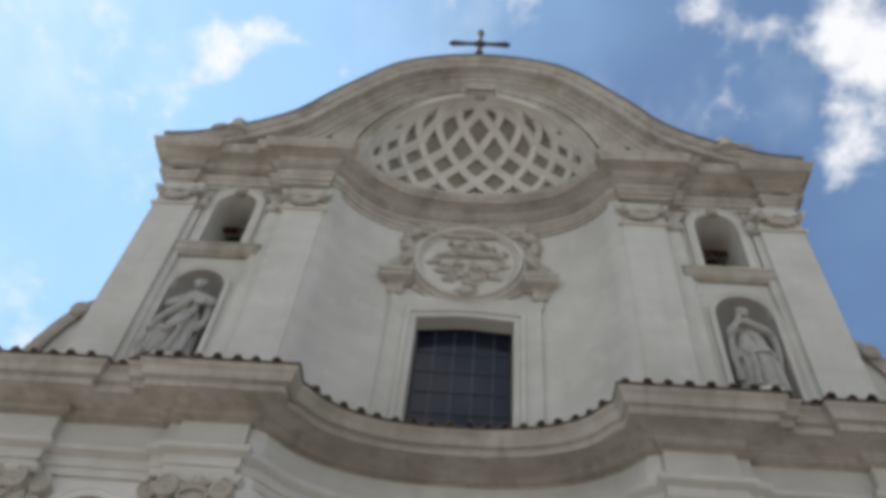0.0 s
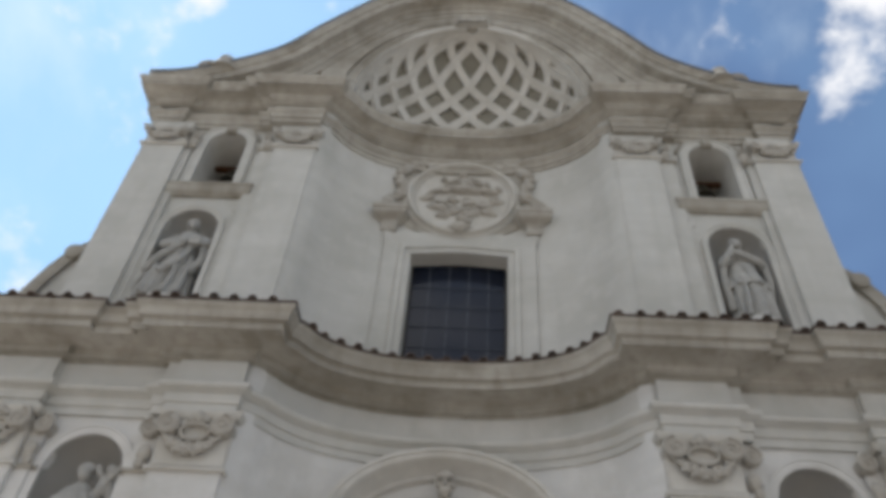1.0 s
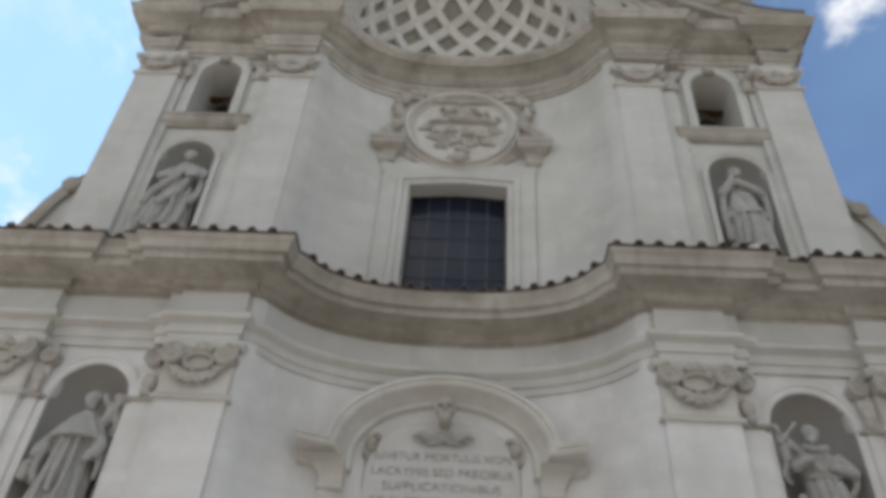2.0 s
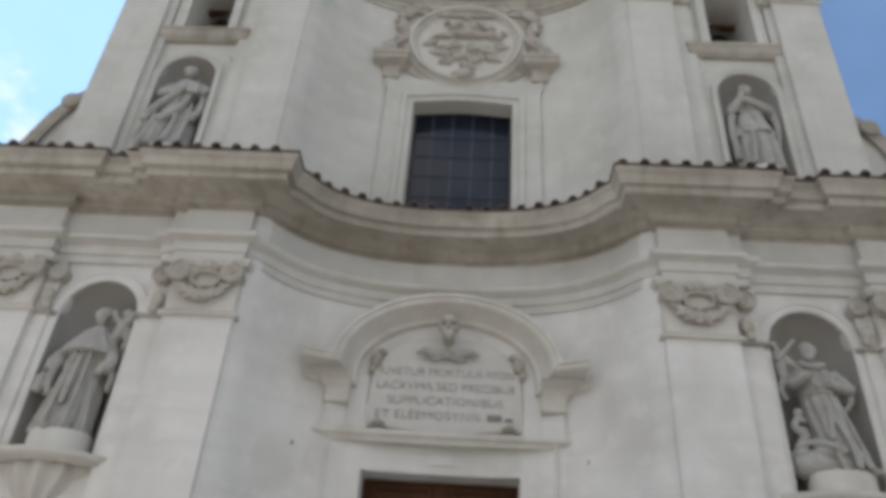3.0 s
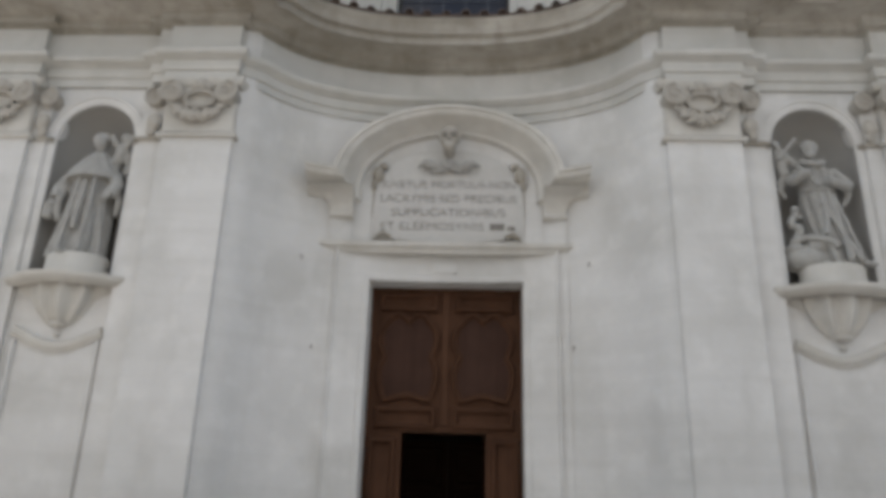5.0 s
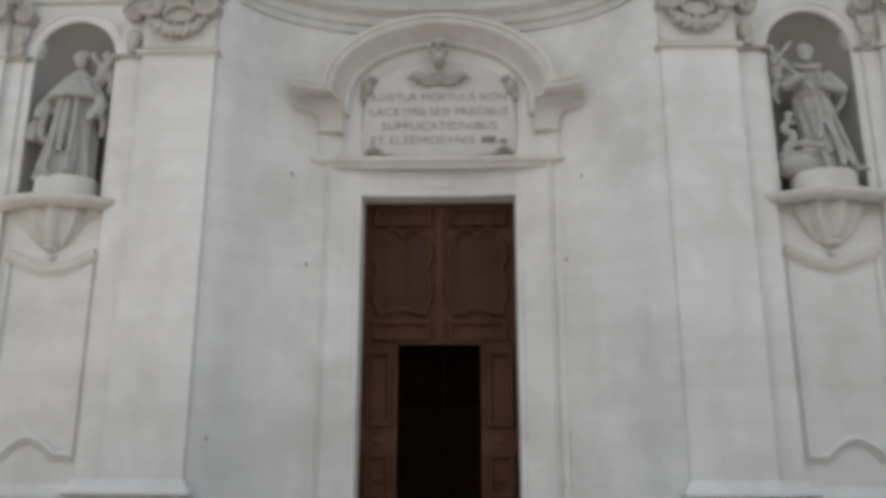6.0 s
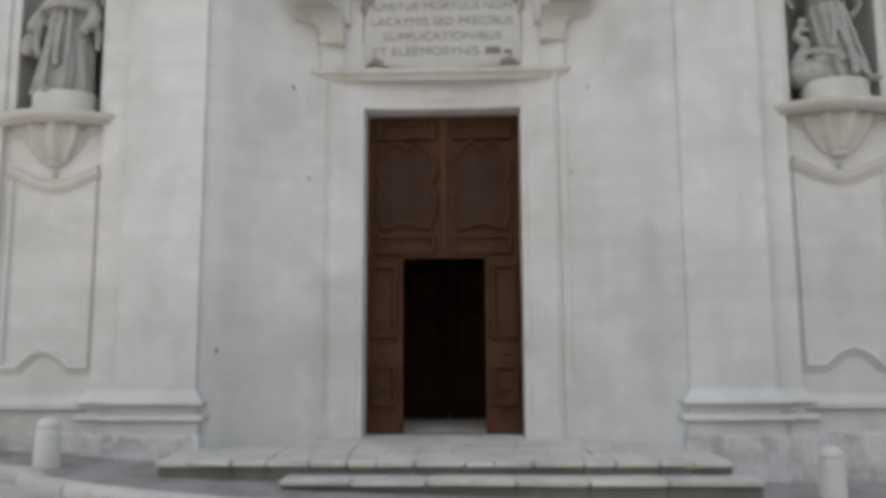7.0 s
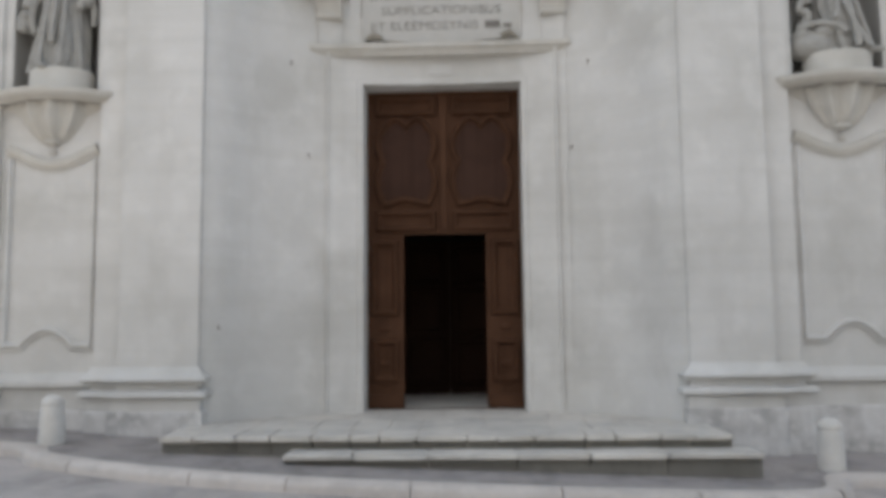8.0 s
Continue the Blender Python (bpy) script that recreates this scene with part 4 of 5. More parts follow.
for text, z, w in (("IUVETUR MORTUUS NON", 6.10, 1.86), ("LACRYMIS SED PRECIBUS", 5.885, 1.90), ("SUPPLICATIONIBUS", 5.675, 1.58)):
    lettering(text, 0, 9.862, z, 0.165, w, slab)
lettering("ET ELEEMOSYNIS", -0.22, 9.862, 5.465, 0.165, 1.42, slab)
bm = bmesh.new()
box(bm, 0.58, 0.78, 9.857, 9.87, 5.475, 5.57)
part("lettering", bm, INK, slab)
bm = bmesh.new()
box(bm, 0.82, 0.93, 9.857, 9.87, 5.475, 5.53)
part("lettering", bm, INK, slab)
for s in (-1, 1):
    bm = bmesh.new()
    tube(bm, [(s * 0.99, 9.84, 5.34), (s * 0.9, 9.82, 5.40), (s * 0.78, 9.84, 5.36)], [0.02, 0.045, 0.02], 8)
    ball(bm, (s * 1.0, 9.85, 6.30), (0.09, 0.08, 0.13), 10)
    ball(bm, (s * 0.93, 9.84, 6.42), (0.07, 0.06, 0.06), 8)
    ball(bm, (s * 1.05, 9.86, 6.16), (0.05, 0.05, 0.08), 8)
    tube(bm, [(s * 1.05, 9.90, 6.2), (s * 1.06, 9.91, 5.7), (s * 1.0, 9.88, 5.34)], 0.02, 6)
    part("scroll", bm, TRIM, tablet, "weathered carved edge scroll", smooth=True)
orn = bmesh.new()
ball(orn, (0, 9.70, 6.83), (0.155, 0.16, 0.145), 18)
ball(orn, (0, 9.66, 6.72), (0.115, 0.13, 0.11), 14)
box(orn, -0.075, 0.075, 9.53, 9.66, 6.555, 6.70, 0.03)
for s in (-1, 1):
    ball(orn, (s * 0.10, 9.60, 6.71), (0.045, 0.06, 0.035), 8)
    ball(orn, (s * 0.06, 9.555, 6.83), (0.06, 0.035, 0.022), 8)
for k in range(-2, 3):
    ball(orn, (k * 0.028, 9.525, 6.625), (0.012, 0.012, 0.035), 6)
tube(orn, [(0, 9.92, 6.62), (0, 9.72, 6.70)], 0.08, 8)
skull = part("carved_skull", orn, CARVED, smooth=True)
rm = skull.modifiers.new("blend", "REMESH")
rm.mode, rm.voxel_size, rm.use_smooth_shade = "VOXEL", 0.009, True
tagged(skull, "weathered carved stone skull above the inscription", "carving")
# Eye and nose hollows: their shade painted as darker balls on the skull.
hollows = bmesh.new()
for s in (-1, 1):
    ball(hollows, (s * 0.058, 9.535, 6.775), (0.042, 0.03, 0.036), 10)
ball(hollows, (0, 9.525, 6.705), (0.02, 0.02, 0.03), 8)
part("eye_hollows", hollows, material("shaded_socket_stone", (0.20, 0.188, 0.165), 0.95), skull, "darker stone balls painted as the shade in the carving's hollows", smooth=True)
bm = bmesh.new()
for x, z, r in ((0, 6.47, 0.06), (-0.07, 6.43, 0.05), (0.07, 6.43, 0.05), (0, 6.39, 0.055)):
    ball(bm, (x, 9.80, z), (r, 0.06, r), 10)
for s in (-1, 1):
    pts = smooth_line([(s * 0.06, 9.82, 6.42), (s * 0.20, 9.78, 6.40), (s * 0.31, 9.77, 6.45), (s * 0.44, 9.80, 6.41)], 5)
    tube(bm, pts, [0.02 + 0.045 * math.sin(math.pi * k / (len(pts) - 1)) ** 1.2 for k in range(len(pts))], 8)
    pts = smooth_line([(s * 0.04, 9.82, 6.37), (s * 0.18, 9.80, 6.33), (s * 0.32, 9.82, 6.37)], 5)
    tube(bm, pts, [0.03 - 0.0015 * k for k in range(len(pts))], 8)
garland = part("carved_garland", bm, STATUE, smooth="all")
rm = garland.modifiers.new("blend", "REMESH")
rm.mode, rm.voxel_size, rm.use_smooth_shade = "VOXEL", 0.009, True
tagged(garland, "carved stone knot with leaves spread below the skull", "carving")

# ---- door ----
door = thing("church_door", "dark brown carved wooden double door with an open wicket", "door")
DX0, DX1, WX0, WX1, WZ = -1.045, 1.035, -0.555, 0.55, 2.81
bm = bmesh.new()
wall_mesh(bm, DX0, DX1, 0.47, 4.76, lambda x: 10.27, 0.07, [(WX0, WX1, 0.475, flat_top(WZ))], 0.4)
leaf = part("leaf", bm, WOOD, door)


def shaped_panel(xc, z0, z1, w, lobed_top):
    """Outline of a door panel with bowed ends and a pinched waist."""
    pts = []
    n = 16
    zm = (z0 + z1) / 2
    for k in range(n + 1):
        t = k / n * 2 - 1
        pts.append((xc + w * 0.80 * t, z1 - 0.09 + (0.11 * math.sin(math.pi * min(1.0, abs(t) * 0.96)) + 0.05 * (1 - t * t) if lobed_top else 0.09)))
    side = [(0.96, z1 - 0.15), (1.02, z1 - 0.24), (1.02, z1 - 0.36), (0.92, zm + 0.08), (0.84, zm), (0.90, zm - 0.05), (1.0, zm - 0.12), (1.03, zm - 0.24), (1.0, zm - 0.36), (0.92, z0 + 0.08)]
    pts += [(xc + w * a, z) for a, z in side]
    pts += [(xc + w * 0.80 * t, z0 + 0.03 * math.cos(math.pi * t)) for t in (1 - 2 * k / n for k in range(n + 1))]
    pts += [(xc - w * a, z) for a, z in reversed(side)]
    return pts + pts[:1]


def rect(x0, x1, z0, z1):
    return [(x0, z0), (x0, z1), (x1, z1), (x1, z0), (x0, z0)]


DOORY = lambda x: 10.27
FRAME_PROF = [(-0.01, -0.045), (0.02, -0.045), (0.075, -0.02), (0.08, 0.006), (0.02, 0.03), (0.012, 0.045), (-0.01, 0.045)]
for s in (-1, 1):
    xc = s * 0.51
    p = bmesh.new()
    ribbon(p, shaped_panel(xc, 3.22, 4.30, 0.38, True), FRAME_PROF, DOORY, True)
    part("panel_frame", p, WOOD, door, smooth=True)
    p = bmesh.new()
    inner = [(xc + (x - xc) * 0.90, 3.76 + (z - 3.76) * 0.92) for x, z in shaped_panel(xc, 3.22, 4.30, 0.38, True)[:-1]]
    fv = [p.verts.new((x, 10.262, z)) for x, z in inner]
    bv = [p.verts.new((xc + (x - xc) * 1.05, 10.275, 3.76 + (z - 3.76) * 1.05)) for x, z in inner]
    p.faces.new(fv)
    for k in range(len(inner)):
        j = (k + 1) % len(inner)
        p.faces.new([fv[k], fv[j], bv[j], bv[k]])
    part("panel", p, WOOD_DARK, door)
    p = bmesh.new()
    ribbon(p, rect(*sorted((s * 0.15, s * 0.88)), 4.44, 4.62), FRAME_PROF, DOORY, True)
    part("panel_frame", p, WOOD, door, smooth=True)
    p = bmesh.new()
    ribbon(p, rect(*sorted((s * 0.15, s * 0.88)), 2.86, 3.06), FRAME_PROF, DOORY, True)
    part("panel_frame", p, WOOD, door, smooth=True)
    x0, x1 = sorted((s * 0.66, s * 0.94))
    for z0, z1 in ((1.74, 2.66), (0.86, 1.34)):
        p = bmesh.new()
        ribbon(p, rect(x0, x1, z0, z1), FRAME_PROF, DOORY, True)
        part("panel_frame", p, WOOD, door, smooth=True)
    for z in (1.53, 1.05, 0.80):
        p = bmesh.new()
        ball(p, ((x0 + x1) / 2, 10.262, z), (0.09, 0.025, 0.05), 10)
        part("carving", p, WOOD, door, smooth=True)
    p = bmesh.new()
    box(p, *sorted((s * 0.57, s * 1.03)), 10.22, 10.28, 0.472, 0.66, 0.012)
    part("kick_board", p, WOOD, door)
bm = bmesh.new()
box(bm, -0.06, 0.05, 10.225, 10.28, 2.85, 4.74, 0.02)
part("meeting_stile", bm, WOOD, door)
bm = bmesh.new()
box(bm, -0.58, 0.575, 10.24, 10.28, 2.775, 2.85, 0.01)
part("transom", bm, WOOD, door)
# vestibule behind the wicket; its lack of light is put into near-black colour
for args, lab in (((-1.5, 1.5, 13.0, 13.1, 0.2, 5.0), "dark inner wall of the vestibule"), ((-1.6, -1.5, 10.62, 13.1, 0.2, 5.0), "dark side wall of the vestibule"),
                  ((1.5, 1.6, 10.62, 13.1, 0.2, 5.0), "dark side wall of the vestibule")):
    body("wall_vestibule", *args, UNLIT, lab)
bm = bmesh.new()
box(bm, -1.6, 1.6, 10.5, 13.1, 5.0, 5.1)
tagged(part("ceiling_vestibule", bm, UNLIT), "vestibule ceiling, near-black for the unlit interior", "ceiling", kind="structure")
bm = bmesh.new()
box(bm, -1.6, 1.6, 10.1, 13.1, 0.25, 0.46)
tagged(part("floor_vestibule", bm, STEP), "worn stone floor inside the door", "floor", kind="structure")
inner = thing("inner_door", "dark wooden inner double door with panels, dimmed further as unlit", "door")
# Inner door wood, its colour lowered to look unlit.
UNLIT_WOOD = material("unlit_inner_wood", (0.030, 0.016, 0.011), 0.8, 0.3, 0.1, 3.0, 0.1, spec=0.05)
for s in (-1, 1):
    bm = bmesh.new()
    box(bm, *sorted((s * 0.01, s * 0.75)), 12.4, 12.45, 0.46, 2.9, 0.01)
    part("leaf", bm, UNLIT_WOOD, inner)
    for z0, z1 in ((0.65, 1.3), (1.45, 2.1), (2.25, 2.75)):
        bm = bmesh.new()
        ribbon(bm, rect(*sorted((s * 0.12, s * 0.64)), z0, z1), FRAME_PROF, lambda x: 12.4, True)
        part("panel_frame", bm, UNLIT_WOOD, inner)

# ---- upper window ----
window = thing("window_1", "dark leaded window with an arched head in the hollow wall", "window", kind="structure")
bm = bmesh.new()
wall_mesh(bm, -0.95, 0.93, 8.7, lambda x: WIN_TOP(x) + 0.05, lambda x: 10.33, 0.02, (), 0.15)
part("glazing", bm, GLASS, window)
LEAD = material("lead_bars", (0.055, 0.065, 0.085), 0.5, 0.2, 0.1, 3.0, 0.1)
for x in (-0.54, -0.18, 0.18, 0.54):
    bm = bmesh.new()
    box(bm, x - 0.009, x + 0.009, 10.315, 10.34, 8.75, WIN_TOP(x))
    part("glazing_bar", bm, LEAD, window)
for z in (9.15, 9.6, 10.05, 10.5, 10.95):
    bm = bmesh.new()
    box(bm, -0.9, 0.88, 10.31, 10.34, z - 0.005, z + 0.005)
    part("glazing_bar", bm, LEAD, window)
bm = bmesh.new()
ribbon(bm, [(-0.90, 8.75), *[(x, WIN_TOP(x) - 0.02) for x in (-0.90 + 1.78 * k / 16 for k in range(17))], (0.88, 8.75)], [(-0.38, 0.05), (-0.30, 0.05), (-0.30, -0.05), (-0.38, -0.05)], lambda x: 10.0)
part("frame", bm, IRON, window)
# surround
ws = thing("window_surround", "white stucco window surround with a curved head and block capitals", "window surround", at=(0, 0, 0.19))
bm = bmesh.new()
line = along([(-1.12, 8.75), (-1.12, 11.40)], 4)[:-1] + [(x, 11.40 + 0.16 * math.cos(x / 1.12 * math.pi / 2)) for x in (-1.12 + 2.22 * k / 20 for k in range(21))] + along([(1.10, 11.40), (1.10, 8.75)], 4)[1:]
ribbon(bm, line, [(-0.3, 0.225), (0.05, 0.225), (0.05, 0.12), (0.09, 0.11), (0.09, 0.02), (0.05, 0.0), (0.05, -0.26), (-0.02, -0.26)], hollow)
part("frame", bm, STUCCO_OLD_DIM, ws, smooth=True)
bm = bmesh.new()
wall_mesh(bm, -1.42, 1.40, 11.45, arch(0, 3.0, 10.85, 0.98), lambda x: hollow(x) - 0.05, 0.1, (), 0.1)
part("frieze", bm, STUCCO_OLD_DIM, ws, smooth=True)
for s in (-1, 1):
    bm = bmesh.new()
    yb = hollow(1.4)
    x0, x1 = (s * 1.35 - 0.20, s * 1.35 + 0.20)
    rows = [[(x0 - a, yb + 0.2, z), (x0 - a, yb - o, z), (x1 + a, yb - o, z), (x1 + a, yb + 0.2, z)]
            for z, o, a in ((11.70, 0.07, -0.07), (11.76, 0.09, -0.05), (11.80, 0.07, -0.07), (11.90, 0.09, -0.05), (11.95, 0.13, -0.02), (11.98, 0.20, 0.05), (12.02, 0.26, 0.10),
                            (12.09, 0.27, 0.11), (12.10, 0.30, 0.13), (12.17, 0.31, 0.14), (12.20, 0.1, 0.0))]
    vs = grid(bm, rows)
    bm.faces.new(vs[0])
    bm.faces.new(vs[-1])
    part("block_capital", bm, CARVED, ws, "moulded block capital", smooth=True)

# ---- medallion ----
CHISEL = bpy.data.textures.new("chisel", "CLOUDS")
CHISEL.noise_scale, CHISEL.noise_depth = 0.09, 2
med = thing("medallion", "round carved stone relief in a moulded ring with scrolls", "medallion", at=(0, 0, 0.12))
MC = (-0.03, 12.86)
bm = bmesh.new()
ribbon(bm, arc(MC[0], MC[1], 0.94, 0.90, 180, -180, 64), [(-0.05, 0.0), (0.05, 0.0), (0.05, -0.04), (0.12, -0.05), (0.17, -0.075), (0.17, -0.11), (0.12, -0.135), (0.06, -0.14), (0.06, -0.20), (-0.05, -0.205)], hollow, True)
part("ring", bm, HOOD_STONE, med, smooth=True)
bm = bmesh.new()
grid(bm, [[(MC[0] + 0.92 * r * math.cos(a), hollow(0.92 * r * math.cos(a)) - 0.034 + 0.0 * r, MC[1] + 0.90 * r * math.sin(a)) for a in (2 * math.pi * k / 48 for k in range(49))] for r in (0.01, 0.5, 1.0)])
part("ground", bm, HOOD_STONE, med, smooth=True)
bm = bmesh.new()
half = smooth_line([(0.25, 13.98), (0.55, 14.0), (0.85, 13.86), (1.12, 13.72), (1.2, 13.45), (1.12, 13.2), (1.18, 12.95), (1.34, 12.75), (1.5, 12.55), (1.52, 12.3), (1.3, 12.15), (0.8, 11.9), (0.3, 11.72)], 4)
rows = [[(x * t, hollow(x * t) - o, z) for t in (k / 8 - 1 for k in range(17))] for o, (x, z) in [(-0.05, half[0])] + [(0.03, p) for p in half] + [(-0.05, half[-1])]]
grid(bm, rows)
for s in (-1, 1):
    grid(bm, [[(s * x, hollow(x) - o, z) for x, z in half] for o in (0.03, -0.05)])
part("plate", bm, TRIM, med, "shaped stone plate behind the ring", smooth=True)
rng = random.Random(7)
bm = bmesh.new()
# carved relief: long forms lying across the field over curling clouds
def mass(x, z, rx, rz, ang, out):
    m = Matrix.Translation((x * 1.1, hollow(x) - 0.04, 12.86 + (z - 12.86) * 1.06)) @ Matrix.Rotation(radians(ang), 4, "Y") @ Matrix.Diagonal((rx * 1.15, out, rz, 1))
    bmesh.ops.create_uvsphere(bm, u_segments=14, v_segments=9, radius=1, matrix=m)


for q in ((-0.02, 13.46, 0.085, 0.095, 0, 0.20), (0.02, 13.27, 0.15, 0.15, 10, 0.16), (0.26, 13.30, 0.20, 0.06, 40, 0.15), (0.40, 13.22, 0.10, 0.07, -50, 0.17), (-0.22, 13.30, 0.16, 0.06, -35, 0.14), (-0.36, 13.38, 0.06, 0.06, 0, 0.15),
          (0.02, 13.10, 0.40, 0.10, 4, 0.16), (0.44, 13.06, 0.20, 0.08, 14, 0.15), (-0.40, 13.06, 0.24, 0.05, -8, 0.11), (0.62, 13.12, 0.08, 0.06, 30, 0.12)):
    mass(*q)
# curling cloud forms below, each a roll with its eye
for x, z, r in ((-0.66, 12.86, 0.12), (-0.46, 12.66, 0.16), (-0.20, 12.84, 0.11), (-0.14, 12.55, 0.15), (0.10, 12.78, 0.12), (0.18, 12.50, 0.14), (0.38, 12.72, 0.15), (0.62, 12.80, 0.12), (0.48, 12.50, 0.12), (-0.36, 12.42, 0.11), (0.02, 12.34, 0.13)):
    mass(x, z - r * 0.25, r * 1.2, r * 0.55, rng.uniform(-25, 25), 0.08)
    a0 = rng.uniform(0, 3)
    pts = [(x + r * (1 - 0.10 * a) * math.cos(a + a0), hollow(x) - 0.09, z + r * 0.7 * (1 - 0.10 * a) * math.sin(a + a0)) for a in (0.45 * k for k in range(16))]
    tube(bm, pts, 0.032, 7)
relief = part("relief", bm, CARVED, med, "carved stone relief in soft lumps", smooth="all")
rm = relief.modifiers.new("blend", "REMESH")
rm.mode, rm.voxel_size, rm.use_smooth_shade = "VOXEL", 0.013, True
sm = relief.modifiers.new("worn", "SMOOTH")
sm.factor, sm.iterations = 0.5, 3
dm = relief.modifiers.new("chisel", "DISPLACE")
dm.texture, dm.strength, dm.mid_level, dm.texture_coords = CHISEL, 0.05, 0.5, "LOCAL"
# side scrolls and leaf work
for s in (-1, 1):
    bm = bmesh.new()
    pts = smooth_line([(s * 0.62, 13.95), (s * 0.95, 13.80), (s * 1.20, 13.55), (s * 1.26, 13.25), (s * 1.15, 13.0), (s * 1.28, 12.75), (s * 1.42, 12.55), (s * 1.36, 12.35)], 5)
    tube(bm, [(x, hollow(x) - 0.05, z) for x, z in pts], [0.09 + 0.035 * math.sin(k * 0.9) for k in range(len(pts))], 8, 0.8)
    for k, (x, z) in enumerate(pts[2::3]):
        ball(bm, (x + s * 0.07, hollow(x) - 0.10, z - 0.03), (0.09, 0.07, 0.06 + 0.02 * (k % 2)), 8)
    sp = [(s * 1.45 + 0.14 * (1 - 0.07 * a) * math.cos(a), hollow(1.45) - 0.12, 12.40 + 0.14 * (1 - 0.07 * a) * math.sin(a)) for a in (0.4 * k for k in range(24))]
    tube(bm, sp, 0.035, 6)
    ball(bm, (s * 1.2, hollow(1.2) - 0.08, 13.52), (0.12, 0.1, 0.12), 8)
    part("scroll", bm, CARVED, med, smooth=True)
bm = bmesh.new()
ball(bm, (-0.03, 9.80, 11.93), (0.16, 0.1, 0.12), 10)
ball(bm, (-0.17, 9.84, 11.95), (0.10, 0.07, 0.07), 8)
ball(bm, (0.11, 9.84, 11.95), (0.10, 0.07, 0.07), 8)
part("leaf", bm, CARVED, med, smooth=True)
for s in (-1, 1):
    bm = bmesh.new()
    pts = smooth_line([(s * 0.25, 13.92), (s * 0.45, 13.98), (s * 0.62, 13.86), (s * 0.75, 13.70)], 4)
    tube(bm, [(x, hollow(x) - 0.09, z) for x, z in pts], 0.07, 8)
    part("crest", bm, CARVED, med, smooth=True)


# ---- statues ----
def loft(bm, rings, folds, amp, seg=84, phase=0.0, lean=0.0):
    """A draped body: rings of (z, half width, half depth, cx, cy); rounded folds with sharp valleys run down it."""
    zs = [r[0] for r in rings]
    rows = []
    for k in range(41):
        t = k / 40
        z = zs[0] + (zs[-1] - zs[0]) * t
        rx, ry, cx, cy = (float(np.interp(z, zs, [r[i] for r in rings])) for i in (1, 2, 3, 4))
        fade = 1 - 0.6 * t
        row = []
        for j in range(seg):
            a = 2 * math.pi * j / seg
            w = a + lean * (1 - t) + 0.16 * math.sin(3 * a + 4 * t + phase)
            f = 1 + amp * fade * (2.2 * abs(math.sin(folds * w / 2 + phase)) ** 0.7 - 1.3 + 0.6 * math.sin((folds + 3) * w + 5 * t))
            row.append((cx + rx * f * math.cos(a), cy + ry * f * math.sin(a), z))
        rows.append(row)
    vs = grid(bm, rows, close_u=True)
    bm.faces.new(vs[0])
    bm.faces.new(vs[-1])


def statue(make, x, y, z, label):
    b = bmesh.new()
    make(b)
    ob = part("statue", b, STATUE, smooth="all")
    ob.location, ob.scale = (x, y, z), (1.06, 1.06, 1.0)
    r = ob.modifiers.new("blend", "REMESH")
    r.mode, r.voxel_size, r.use_smooth_shade = "VOXEL", 0.011, True
    d = ob.modifiers.new("chisel", "DISPLACE")
    d.texture, d.strength, d.mid_level, d.texture_coords = CHISEL, 0.022, 0.5, "LOCAL"
    return tagged(ob, label, "statue", "niche statues")


def limb(b, pts, r, n=10):
    pts = smooth_line(pts, 5)
    k = len(pts)
    tube(b, pts, [r[0] + (r[1] - r[0]) * i / (k - 1) for i in range(k)], n)


def folds_down(b, lines, r):
    """Loose ridges of cloth through points."""
    for pts in lines:
        limb(b, pts, r, 7)


def head(b, c, tilt=0.0, beard=0.0, cowl=False):
    x, y, z = c
    ball(b, (x, y, z + 0.02), (0.098, 0.11, 0.115), 14)
    ball(b, (x + tilt, y - 0.045, z - 0.035), (0.075, 0.08, 0.09), 12)
    ball(b, (x + tilt * 1.6, y - 0.115, z - 0.01), (0.016, 0.028, 0.03), 8)
    limb(b, [(x, y + 0.03, z - 0.05), (x, y + 0.05, z - 0.2)], (0.055, 0.07))
    if beard:
        ball(b, (x + tilt, y - 0.085, z - 0.10), (0.055, 0.055, beard), 10)
    if cowl:
        limb(b, [(x - 0.13, y - 0.03, z - 0.17), (x - 0.06, y + 0.10, z - 0.10), (x + 0.06, y + 0.10, z - 0.10), (x + 0.13, y - 0.03, z - 0.17), (x, y - 0.12, z - 0.24), (x - 0.13, y - 0.03, z - 0.17)], (0.045, 0.045))
    for k in range(9):
        a = math.pi * k / 8
        ball(b, (x + 0.085 * math.cos(a), y - 0.02, z + 0.05 + 0.075 * math.sin(a)), 0.028, 6)


